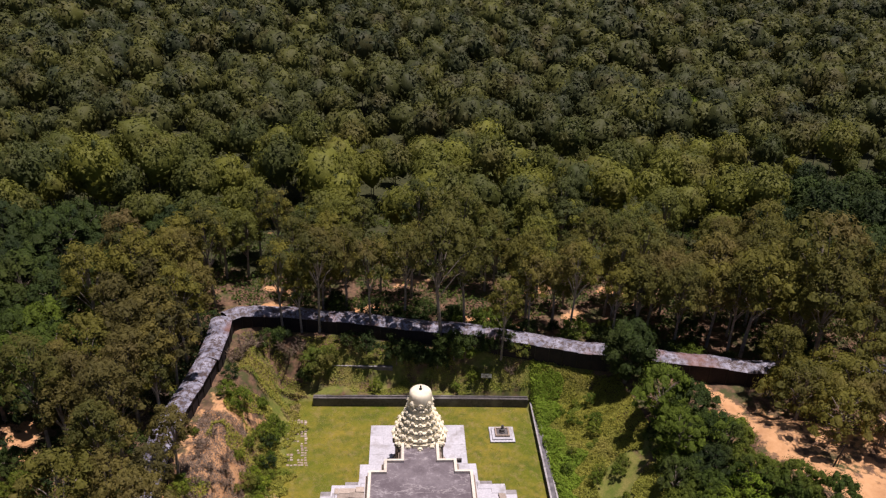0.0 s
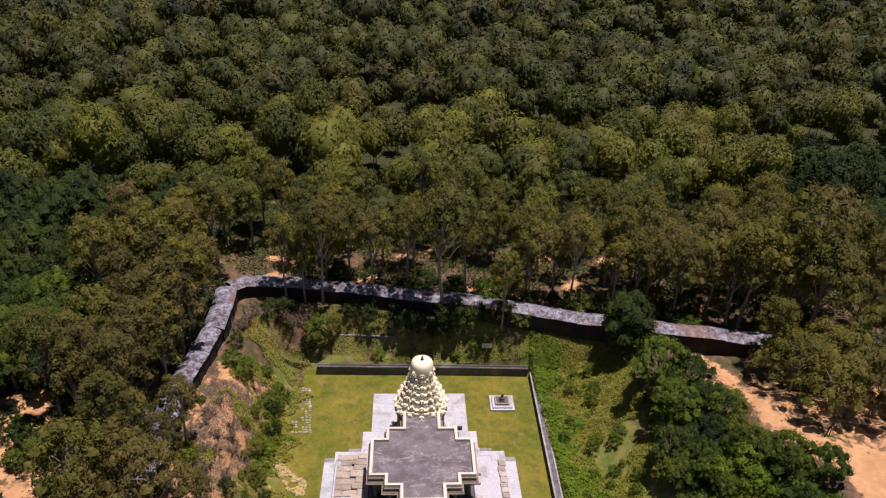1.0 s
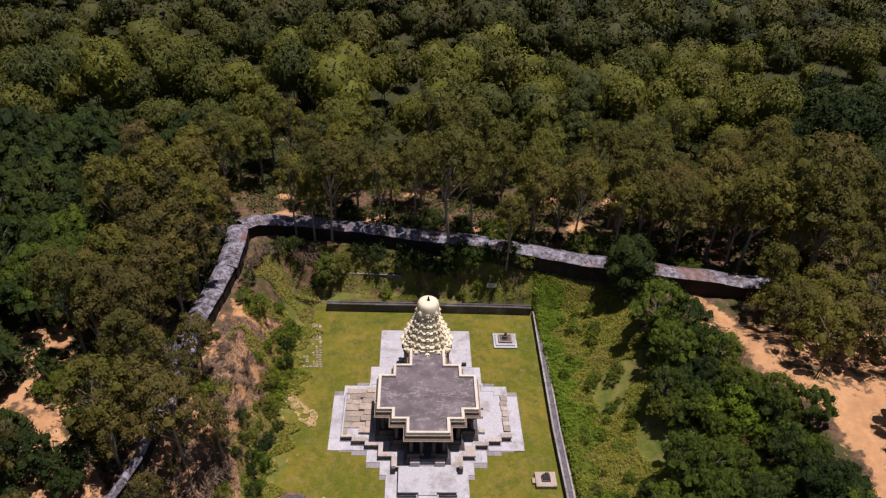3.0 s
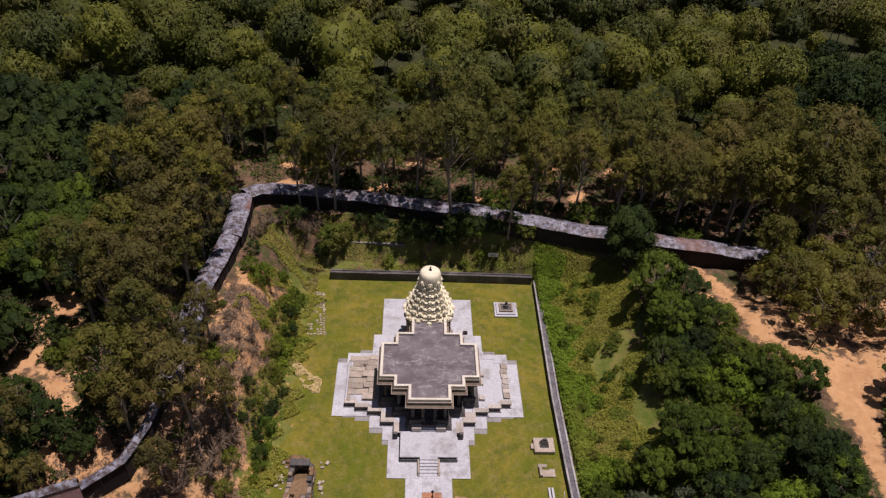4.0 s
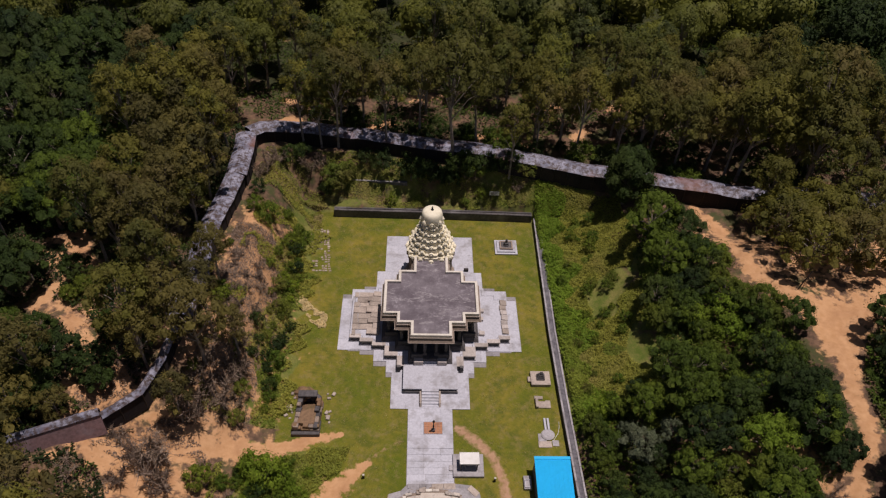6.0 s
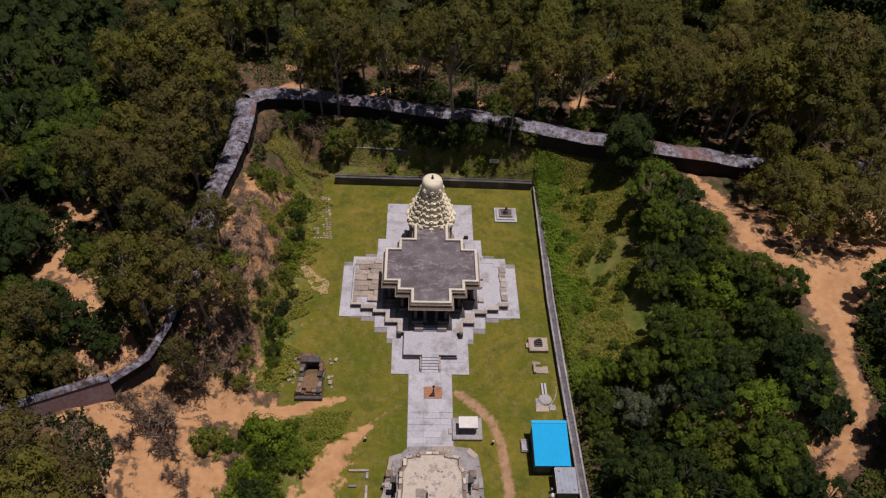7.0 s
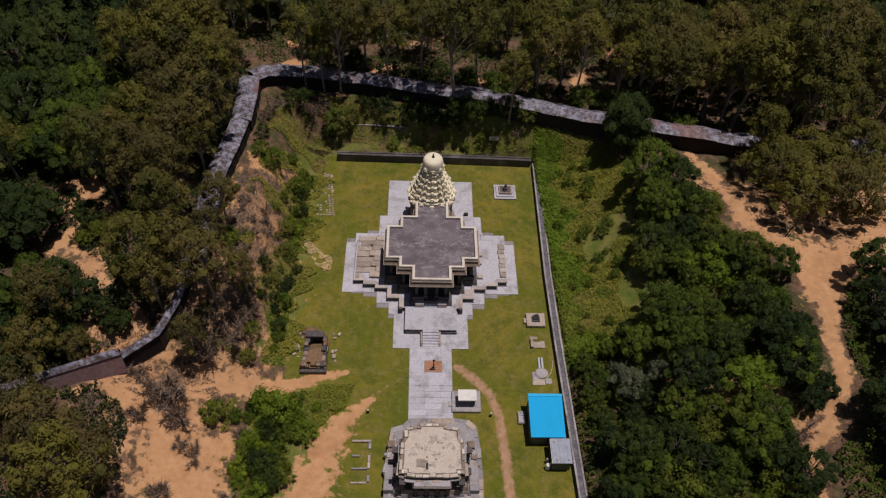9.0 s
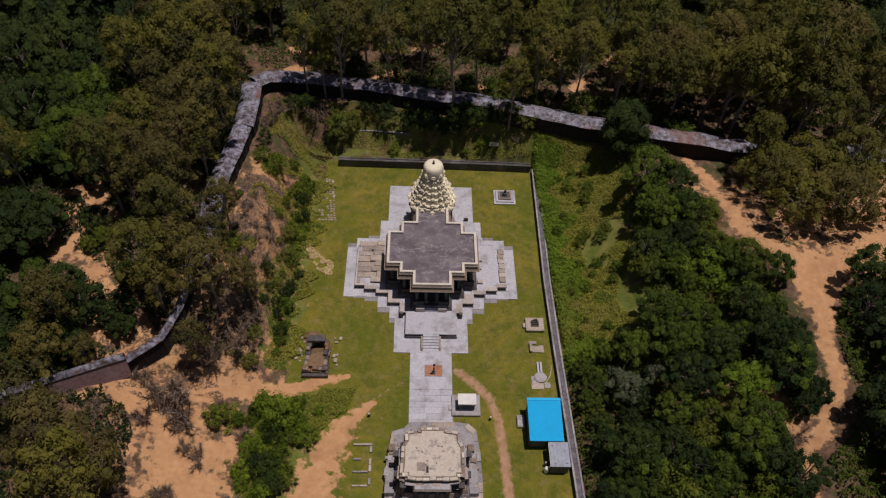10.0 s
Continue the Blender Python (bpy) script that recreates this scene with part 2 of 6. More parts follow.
M = {
    "ground": ground_material(),
    "paving": stone("paving_granite", (0.55, 0.55, 0.60), (0.43, 0.435, 0.475), (0.27, 0.25, 0.245), 4.0, 0.55, vary=0.07, amount=0.75),
    "slab": stone("rough_slab", (0.46, 0.39, 0.33), (0.32, 0.265, 0.225), (0.20, 0.165, 0.14), 4.0, 0.7, vary=0.2),
    "pale_stone": stone("pale_worn_stone", (0.52, 0.465, 0.43), (0.38, 0.335, 0.30), (0.22, 0.185, 0.16), 4.0, 0.9, vary=0.15, amount=0.5),
    "stone_brown": stone("brown_stone", (0.36, 0.285, 0.225), (0.22, 0.165, 0.13), (0.12, 0.095, 0.08), 5.0, 0.8, vary=0.1),
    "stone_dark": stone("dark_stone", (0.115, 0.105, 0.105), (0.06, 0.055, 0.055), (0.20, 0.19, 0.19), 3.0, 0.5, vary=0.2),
    "stone_grey": stone("grey_stone", (0.40, 0.38, 0.39), (0.29, 0.275, 0.28), (0.17, 0.155, 0.15), 4.0, 0.9, vary=0.2),
    "cream": stone("cream_lime_plaster", (0.88, 0.82, 0.64), (0.80, 0.73, 0.54), (0.55, 0.47, 0.33), 3.5, 1.6, vary=0.05, amount=0.35),
    "parapet": stone("pale_parapet", (0.76, 0.71, 0.62), (0.62, 0.57, 0.48), (0.40, 0.35, 0.28), 4.0, 0.9, vary=0.05, amount=0.35),
    "wall_cap": stone("mossy_wall_top", (0.17, 0.16, 0.18), (0.09, 0.085, 0.09), (0.27, 0.26, 0.27), 2.2, 1.6, vary=0.1),
    "roof": roof_material(),
    "mandapa_roof": lime_material(),
    "terracotta": stone("terracotta_tile", (0.50, 0.24, 0.13), (0.40, 0.18, 0.10), (0.28, 0.13, 0.08), 5.0, 1.0, vary=0.06),
    "blue": stone("blue_sheet", (0.003, 0.50, 0.90), (0.003, 0.465, 0.85), (0.01, 0.42, 0.74), 2.0, 0.5, rough=0.55, vary=0.0, amount=0.35, bump=0.05),
    "grey_sheet": stone("grey_sheet", (0.36, 0.40, 0.48), (0.29, 0.33, 0.40), (0.22, 0.2, 0.2), 2.0, 0.8, rough=0.5, vary=0.0, bump=0.1),
    "white": stone("white_paint", (0.80, 0.79, 0.76), (0.72, 0.70, 0.66), (0.5, 0.47, 0.42), 2.0, 0.9, vary=0.0, amount=0.3, bump=0.1),
    "shed_wall": stone("shed_wall", (0.13, 0.14, 0.16), (0.09, 0.095, 0.11), None, 2.0, rough=0.6, vary=0.0, bump=0.1),
    "iron": stone("dark_iron", (0.03, 0.028, 0.027), (0.02, 0.018, 0.018), (0.06, 0.035, 0.025), 8.0, 2.0, rough=0.6, vary=0.0),
    "mesh_dark": stone("walkway_side", (0.028, 0.022, 0.024), (0.016, 0.013, 0.014), (0.05, 0.035, 0.03), 4.0, 0.6, vary=0.1),
    "sheet": roof_sheet_material(),
    "earth": stone("earth", (0.26, 0.16, 0.09), (0.16, 0.10, 0.06), (0.09, 0.1, 0.03), 3.0, 0.9, vary=0.0),
    "panel_brown": stone("walkway_panel", (0.26, 0.16, 0.16), (0.16, 0.10, 0.10), (0.30, 0.24, 0.26), 3.0, 0.6, vary=0.25),
    "bark": stone("bark", (0.34, 0.29, 0.25), (0.20, 0.165, 0.14), (0.10, 0.08, 0.065), 3.0, 0.8, vary=0.2),
    "twig": stone("dry_twig", (0.25, 0.18, 0.15), (0.15, 0.11, 0.095), None, 3.0, vary=0.2),
    "euc": foliage("eucalyptus_leaf", (0.205, 0.192, 0.030), (0.088, 0.094, 0.022), (0.190, 0.150, 0.048), 0.4, 0.4),
    "euc_dry": foliage("dull_eucalyptus_leaf", (0.198, 0.168, 0.040), (0.088, 0.082, 0.026), (0.180, 0.135, 0.052), 0.4, 0.4),
    # Far crowns: distance haze and edge dimming are put into this darker, bluer green.
    "euc_far": foliage("hazed_eucalyptus_leaf", (0.126, 0.134, 0.030), (0.044, 0.058, 0.024), (0.108, 0.096, 0.032), 0.36, 0.2),
    "euc_mid": foliage("green_eucalyptus_leaf", (0.196, 0.206, 0.030), (0.072, 0.092, 0.026), (0.164, 0.145, 0.038), 0.38, 0.25),
    "silver": foliage("silvery_leaf", (0.13, 0.155, 0.085), (0.07, 0.095, 0.05), (0.14, 0.15, 0.09), 0.15),
    "broad": foliage("broad_leaf", (0.105, 0.155, 0.012), (0.028, 0.055, 0.008), (0.130, 0.155, 0.015), 0.2, 0.8),
    # A dark broadleaf green, deepened further to hold the trees' deep shade.
    "dark": foliage("dark_shaded_leaf", (0.046, 0.076, 0.010), (0.015, 0.032, 0.007), (0.060, 0.080, 0.011), 0.15, 0.8),
    "bright": foliage("bright_leaf", (0.25, 0.33, 0.026), (0.15, 0.24, 0.02), (0.24, 0.28, 0.03)),
    "weed": foliage("weed_leaf", (0.19, 0.235, 0.024), (0.090, 0.155, 0.016), (0.21, 0.18, 0.05)),
    "carpet": foliage("low_weeds", (0.36, 0.35, 0.06), (0.20, 0.26, 0.034), (0.42, 0.34, 0.12), 0.35, 0.5),
    "lush": foliage("lush_weeds", (0.25, 0.36, 0.032), (0.14, 0.24, 0.022), (0.30, 0.33, 0.05), 0.35, 0.5),
    "straw": foliage("straw", (0.78, 0.62, 0.32), (0.58, 0.46, 0.22), (0.70, 0.55, 0.28), 0.15, 0.4),
    "straw_grass": foliage("dry_grass", (0.40, 0.32, 0.12), (0.26, 0.22, 0.08), (0.36, 0.27, 0.12), 0.2, 0.6),
    "dry": foliage("dry_brush", (0.36, 0.27, 0.20), (0.22, 0.16, 0.12), (0.27, 0.21, 0.13), 0.1),
}


# ---- mesh helpers ----
def part(name, bm, material, parent=None, label=""):
    """Links a bmesh (or a finished mesh) as one object, under a thing or a part."""
    if isinstance(bm, bmesh.types.BMesh):
        me = bpy.data.meshes.new(name)
        bm.to_mesh(me)
        bm.free()
    else:
        me = bm
    if material and not me.materials:
        me.materials.append(M[material])
    ob = new(name, me)
    if parent:
        ob.parent = parent
    return tagged(ob, label)


def rows_of(y):
    return 1 + 0.0019 * np.clip(y, -60, 110)


def site(x, y, z=0.0):
    """From the drawn plan, whose rows close up towards the woods, to metres on the ground."""
    w = rows_of(y)
    return 1.044 * x / w, (0.92 * y + 3.0) / w, z * 1.21 / (1 + 0.0033 * np.clip(y, -60, 110))


def local(x, y, z=0.0):
    """The plan's scale round one place of it, and that place as the origin."""
    w, k = float(rows_of(y)), 0.0019 if -60 < y < 110 else 0.0
    return Matrix.Translation([float(v) for v in site(x, y, z)]) @ Matrix.Diagonal((1.044 / w, (0.92 * w - k * (0.92 * y + 3.0)) / w ** 2, 1.21 / (1 + 0.0033 * y), 1))


def thing(name, at, label, category, group="", kind=""):
    """An empty at the base of a thing that has parts, at a place of the plan or at a pose."""
    ob = new(name)
    ob.empty_display_size = 0.3
    ob.matrix_basis = at if isinstance(at, Matrix) else local(*at)
    bpy.context.view_layer.update()
    return tagged(ob, label, category, group, kind)


def box(x0, x1, y0, y1, z0, z1, bevel=0.0, bm=None):
    bm = bm or bmesh.new()
    made = bmesh.ops.create_cube(bm, size=1.0, matrix=Matrix.Translation(((x0 + x1) / 2, (y0 + y1) / 2, (z0 + z1) / 2)) @ Matrix.Diagonal((x1 - x0, y1 - y0, z1 - z0, 1)))
    if bevel:
        edges = {e for v in made["verts"] for e in v.link_edges}
        bmesh.ops.bevel(bm, geom=list(edges), offset=bevel, segments=1, affect="EDGES")
    return bm


def grown(outline, d):
    """The outline (counter-clockwise) moved outwards by d, with square corners."""
    out = []
    n = len(outline)
    for i in range(n):
        a, b, c = (Vector(outline[(i + k) % n]) for k in (-1, 0, 1))
        n1, n2 = Vector(((b - a).y, -(b - a).x)).normalized(), Vector(((c - b).y, -(c - b).x)).normalized()
        bis = n1 + n2
        out.append(tuple(b + bis * (d / max(0.35, 1 + n1.dot(n2)))))
    return out


def prism(low, high, z0, z1, bm=None):
    """A solid between two outlines of as many corners."""
    bm = bm or bmesh.new()
    a = [bm.verts.new((x, y, z0)) for x, y in low]
    b = [bm.verts.new((x, y, z1)) for x, y in high]
    n = len(a)
    bm.faces.new(a[::-1])
    bm.faces.new(b)
    for i in range(n):
        bm.faces.new((a[i], a[(i + 1) % n], b[(i + 1) % n], b[i]))
    return bm


def rim(outline, width, z0, z1):
    """A wall along the inner side of a closed outline."""
    bm = bmesh.new()
    inner = grown(outline, -width)
    rings = [[bm.verts.new((x, y, z)) for x, y in ring] for ring, z in ((outline, z0), (outline, z1), (inner, z1), (inner, z0))]
    n = len(outline)
    for k in range(4):
        r, s = rings[k], rings[(k + 1) % 4]
        for i in range(n):
            bm.faces.new((r[i], r[(i + 1) % n], s[(i + 1) % n], s[i]))
    return bm


def lathe(profile, n=16, bm=None, lobes=0, depth=0.0):
    """A turned solid from (radius, z) pairs; lobes ripple its girth."""
    bm = bm or bmesh.new()
    rings = []
    for r, z in profile:
        ring = []
        for i in range(n):
            a = 2 * math.pi * i / n
            q = r * (1 + (depth * math.cos(lobes * a) if lobes else 0))
            ring.append(bm.verts.new((q * math.cos(a), q * math.sin(a), z)))
        rings.append(ring)
    for r, s in zip(rings, rings[1:]):
        for i in range(n):
            bm.faces.new((r[i], r[(i + 1) % n], s[(i + 1) % n], s[i]))
    bm.faces.new(rings[0][::-1])
    bm.faces.new(rings[-1])
    return bm


def tube(bm, points, radii, n=6):
    """A tapering limb along points."""
    rings = []
    for i, p in enumerate(points):
        d = (Vector(points[min(i + 1, len(points) - 1)]) - Vector(points[max(i - 1, 0)])).normalized()
        u = d.orthogonal().normalized()
        v = d.cross(u)
        rings.append([bm.verts.new(Vector(p) + radii[i] * (math.cos(6.2832 * k / n) * u + math.sin(6.2832 * k / n) * v)) for k in range(n)])
    for r, s in zip(rings, rings[1:]):
        for k in range(n):
            bm.faces.new((r[k], r[(k + 1) % n], s[(k + 1) % n], s[k]))
    bm.faces.new(rings[-1])
    return bm


def raw_mesh(name, verts, quads, tint=None):
    me = bpy.data.meshes.new(name)
    me.vertices.add(len(verts))
    me.vertices.foreach_set("co", np.ascontiguousarray(verts, dtype=np.float32).ravel())
    me.loops.add(quads.size)
    me.loops.foreach_set("vertex_index", np.ascontiguousarray(quads, dtype=np.int32).ravel())
    me.polygons.add(len(quads))
    me.polygons.foreach_set("loop_start", np.arange(0, quads.size, quads.shape[1], dtype=np.int32))
    me.update(calc_edges=True)
    me.polygons.foreach_set("use_smooth", np.ones(len(quads), dtype=bool))
    if tint is not None:
        me.attributes.new("tint", "FLOAT", "POINT").data.foreach_set("value", np.ascontiguousarray(tint, dtype=np.float32))
    return me


# ---- the lie of the land ----
def sstep(a, b, v):
    t = np.clip((v - a) / (b - a), 0.0, 1.0)
    return t * t * (3 - 2 * t)


def land(x, y):
    """Height of the sand round the excavated court, in which the temple stands at 0."""
    x, y = np.asarray(x, dtype=float), np.asarray(y, dtype=float)
    k = sstep(-4, -18, y)
    left = (6.3 * sstep(-17.5, -24, x) + 1.5 * sstep(-24, -60, x)) * (1 - k) + k * (6.0 * sstep(-18, -40, x) + 1.8 * sstep(-40, -80, x))
    right = 0.7 * sstep(15.9, 16.6, x) + 4.8 * sstep(17.5, 31, x) + 3.2 * sstep(29, 44, x)
    lean = y + 0.27 * np.maximum(0, x - 3)
    right = right + (np.minimum(right, 5.4) - right) * sstep(15, 24, lean - 6)
    gate = np.maximum(sstep(30.1, 30.6, y), sstep(15.9, 16.6, x) * sstep(22, 31, lean))
    back = gate * (1.3 + 4.4 * sstep(31.5, 38.5, lean) + 1.5 * sstep(42, 90, y))
    h = np.maximum(np.maximum(left, right), back)
    fade = sstep(60, 150, np.maximum(np.abs(x), np.abs(y)))
    h = h * (1 - fade) + 7.0 * fade
    rough = np.minimum(1, h / 1.5)
    return h + rough * (0.25 * np.sin(x * 0.61 + 1.3 * np.sin(y * 0.37)) * np.sin(y * 0.53 + 0.7) + 0.12 * np.sin(x * 1.7 + y * 0.9) * np.sin(y * 1.9 - x * 0.6)) - 0.02


def hgt(x, y):
    return float(land(x, y))


def near_line(x, y, pts):
    """1 on a line of (x, y, half width) points, falling to 0 at twice that width."""
    best = np.zeros_like(x)
    for (ax, ay, ar), (bx, by, br) in zip(pts, pts[1:]):
        dx, dy = bx - ax, by - ay
        t = np.clip(((x - ax) * dx + (y - ay) * dy) / (dx * dx + dy * dy + 1e-9), 0, 1)
        d = np.hypot(x - ax - t * dx, y - ay - t * dy)
        best = np.maximum(best, np.clip(1 - 0.5 * d / (ar + (br - ar) * t), 0, 1))
    return best


FOOTPATH = [(3.0, -11.7, 0.45), (4.9, -13.4, 0.62), (6.7, -15.6, 0.48), (7.5, -18.4, 0.46), (7.8, -22.7, 0.5), (8.0, -28, 0.52), (8.0, -45, 0.52)]
SAND = [
    [(38.8, 26, 0.8), (40.6, 20.7, 0.8), (39.3, 12, 0.75), (40.2, 6.3, 1.3), (41.8, 2.1, 1.7), (43.6, -1.4, 1.9), (45.2, -4.2, 2.4), (43.6, -8.3, 1.7), (42.8, -11.7, 1.0), (42.2, -14, 0.8), (42.2, -16.3, 0.8), (40.9, -20, 0.8), (38.8, -23.1, 0.7), (37.3, -25, 0.9), (35.6, -27, 0.6), (35.1, -30, 0.6), (34, -45, 0.6)],
    [(45.5, -2.2, 3.2), (52.8, 0.6, 2.8), (60, 9, 2.6), (65.6, 19.9, 2.4)],
    [(34.7, -18.4, 0.4), (34.9, -20.5, 0.5), (34.4, -22.5, 0.5), (36, -25, 0.5), (37.4, -25.4, 0.6)],
    [(29.0, -17.8, 0.4), (30.0, -18.1, 0.5)], [(30.4, -22.0, 0.5), (32.0, -22.0, 0.5)],
    [(-23.6, 14.8, 0.6), (-22.2, 8.6, 0.8), (-21.3, 5.2, 0.85), (-21.8, -0.6, 0.6)], [(-20.9, -4.5, 0.7), (-19.8, -8.3, 0.7)],
    [(-9.6, -12.8, 0.35), (-13, -13.5, 0.8), (-16.5, -15, 1.1), (-22, -15.4, 1.4), (-27, -17, 1.7), (-32, -18, 1.6)],
    [(-30.3, -18, 1.8), (-27.5, -21.6, 2.4), (-25.5, -26, 3.6), (-22.5, -29, 3.0), (-20, -40, 4.0)],
    [(-25.5, -24, 1.0), (-20.5, -22.5, 1.4)],
    [(-6.2, -16.2, 0.25), (-8.0, -17.8, 0.75), (-9.8, -20, 1.3), (-11.0, -23, 1.85), (-12.0, -27, 2.2), (-15, -38, 3.0)],
    [(-44.6, 14.2, 0.5), (-43.3, 9.8, 1.1), (-41, 5.5, 0.9)], [(-43.4, 3.3, 0.7), (-44.5, -0.7, 0.9)], [(-40.3, -1.8, 0.8), (-39.0, -2.9, 1.2)], [(-36.4, -11.6, 1.0), (-33.4, -12.5, 1.2)], [(-39, 27, 0.7), (-38.4, 25, 0.7)], [(-33, -9, 0.8), (-32, -11.5, 1.3)],
    FOOTPATH,
    [(-28.6, 86, 2.2), (-26, 88, 2.0)], [(-12, 99, 2.2), (-8, 97, 2.0)], [(-8, 87, 1.8), (-5, 86, 1.8)], [(45, 148, 2.4), (49, 147, 2.4)], [(35, 84, 2.0), (39, 85, 2.2)], [(65, 66, 1.6), (68, 70, 1.6)],
    [(-23, 51, 1.1), (-25, 48.5, 1.0)], [(-25, 57, 1.2), (-22, 56, 1.2)], [(20, 57, 1.2), (23, 58, 1.0)], [(8, 46.5, 1.0), (11, 46, 1.0)], [(-9, 72, 1.0), (-5, 70, 1.2)], [(33, 58, 1.0), (38, 57, 1.3)], [(-11, 49, 1.2), (-7, 50, 1.0)], [(12, 46, 1.0), (16, 45, 1.2)], [(25, 47, 1.2), (27, 50, 1.0)], [(-3, 60, 1.2), (2, 61, 1.0)],
]
MOTTLED = [[(-23, 20, 3.5), (-22.5, 0, 4.5), (-22, -12, 4.0), (-31, -17, 5.0)], [(-27, -20, 6.0), (-24, -36, 7.0)], [(-46, 12, 2.5), (-36, -8, 3.0)], [(40, 16, 4.5), (50, 6, 6.0), (62, 14, 5.0)], [(31, -19, 1.8), (36, -22, 2.4)]]
TRACK = [(-2.5, -13.2, 0.35), (-4.6, -14.4, 0.35), (-6.8, -16.4, 0.4)]


def ground():
    def axis(lo, mid_lo, mid_hi, hi, fine, growth):
        mid = list(np.arange(mid_lo, mid_hi + 1e-6, fine))
        a, s = mid_lo, fine
        while a > lo:
            s *= growth
            a -= s
            mid.insert(0, a)
        a, s = mid_hi, fine
        while a < hi:
            s *= growth
            a += s
            mid.append(a)
        return np.array(mid)
    xs, ys = axis(-3500, -48, 58, 3500, 0.62, 1.1), axis(-1500, -34, 46, 3800, 0.62, 1.1)
    X, Y = np.meshgrid(xs, ys)
    Z = land(X, Y)
    nx, ny = len(xs), len(ys)
    i = np.arange(nx * ny).reshape(ny, nx)
    quads = np.stack([i[:-1, :-1], i[:-1, 1:], i[1:, 1:], i[1:, :-1]], -1).reshape(-1, 4)
    me = raw_mesh("ground", np.stack(site(X, Y, Z), -1).reshape(-1, 3), quads)
    sand = np.zeros_like(X)
    for line in SAND:
        sand = np.maximum(sand, near_line(X, Y, line) * (0.0 if line is FOOTPATH else 1.0))
    path = np.maximum(near_line(X, Y, FOOTPATH), 0.52 * near_line(X, Y, TRACK))
    for line in MOTTLED:
        sand = np.maximum(sand, 0.55 * np.minimum(1, 1.35 * near_line(X, Y, line)))
    wave = 0.7 * np.sin(Y * 0.5) + 0.5 * np.sin(Y * 1.3 + 1)
    lawn = sstep(-17.6, -15.8, X + wave) * (X < 15.5) * sstep(30.5, 29.8, Y) * (1 - 0.9 * sstep(-14, -16, Y) * sstep(-11.5, -14, X))
    weeds = np.maximum(sstep(-21.5, -19, X + wave) * (X < -15) * (Y > -12) * (Y < 30), (X > 15.2) * sstep(27, 23.5, X + wave) * (Y > -12) * (Y < 33))
    weeds = np.maximum(weeds, (X > 23) * (X < 33) * (Y < 16) * (Y > -14) * 0.62)
    weeds = np.maximum(weeds, (Y > 30) * (Y < 37) * (np.abs(X) < 17) * 0.5)
    weeds = np.maximum(weeds, (X > -20) * (X < -9) * (Y < -14) * (Y > -34) * 0.8)
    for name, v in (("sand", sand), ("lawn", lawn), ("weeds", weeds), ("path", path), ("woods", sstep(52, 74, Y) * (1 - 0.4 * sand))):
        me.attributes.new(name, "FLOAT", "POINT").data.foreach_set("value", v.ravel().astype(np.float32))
    me.polygons.foreach_set("use_smooth", np.ones(len(quads), dtype=bool))
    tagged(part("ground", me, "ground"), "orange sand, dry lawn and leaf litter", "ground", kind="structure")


ground()


# ---- the court: paving, walls ----
def mirrored(half):
    """A closed outline from its right half, front to back."""
    return [(x, y) for x, y in half] + [(-x, y) for x, y in reversed(half)]


COURT = local(0, 6) @ Matrix.Diagonal((1, 1, 0.925, 1)) @ Matrix.Translation((0, -6, 0))     # the temple and its paving, on one straight scale
PAVING = mirrored([(2.59, -20.8), (2.59, -8.66), (4.67, -8.66), (4.67, -4.35), (5.35, -4.35), (5.4, -2.5), (6.9, -2.5), (7.0, -0.5), (8.7, -0.5), (8.7, 0.1), (10.2, 0.1), (10.2, 1.0), (11.5, 1.0),
                   (11.5, 10.9), (10.3, 10.9), (10.3, 11.7), (8.75, 11.7), (8.75, 12.6), (7.15, 12.6), (7.15, 14.9), (6.1, 14.9), (6.1, 24.05)])


def inside(x, y, outline):
    hit = False
    n = len(outline)
    for i in range(n):
        (ax, ay), (bx, by) = outline[i], outline[(i + 1) % n]
        if (ay > y) != (by > y) and x < (bx - ax) * (y - ay) / (by - ay) + ax:
            hit = not hit
    return hit


def wall_run(name, pts, width, z0, z1, label, coping_width=0.16, copings=("paving", "slab"), body="stone_grey"):
    """A stone wall along pts (its inner face), coping stones on its edges."""
    run = thing(name, pose(0, 0, 0), label, "wall", kind="structure")
    pts = [site(x, y)[:2] for x, y in pts]
    for (ax, ay), (bx, by) in zip(pts, pts[1:]):
        d = Vector((bx - ax, by - ay))
        n = Vector((-d.y, d.x)).normalized() * width
        part("wall_body", prism([(ax, ay), (bx, by), (bx + n.x, by + n.y), (ax + n.x, ay + n.y)][::1], [(ax, ay), (bx, by), (bx + n.x, by + n.y), (ax + n.x, ay + n.y)], z0, z1), body, run)
        count = max(1, int(d.length / 1.6))
        for off in (0.0, width - coping_width):
            u = n.normalized()
            for i in range(count):
                p, q = Vector((ax, ay)) + d * (i + 0.01) / count + u * (off - 0.03), Vector((ax, ay)) + d * (i + 0.985) / count + u * (off - 0.03)
                w = u * (coping_width + 0.06)
                ring = [tuple(p), tuple(q), tuple(q + w), tuple(p + w)]
                lift = random.uniform(-0.015, 0.02)
                part("coping_stone", prism(ring, ring, z1 + 0.003, z1 + 0.12 + lift), copings[0 if off == 0.0 else 1], run)
    return run


wall_run("wall_east", [(16.07, 29.1), (15.72, 21), (15.37, 12), (15.02, 3.5), (14.84, -8), (14.74, -24.4), (14.62, -44)], 0.93, -0.4, 0.8, "long grey stone wall with pale coping along both edges", 0.15, ("stone_grey", "stone_grey"), "stone_dark")
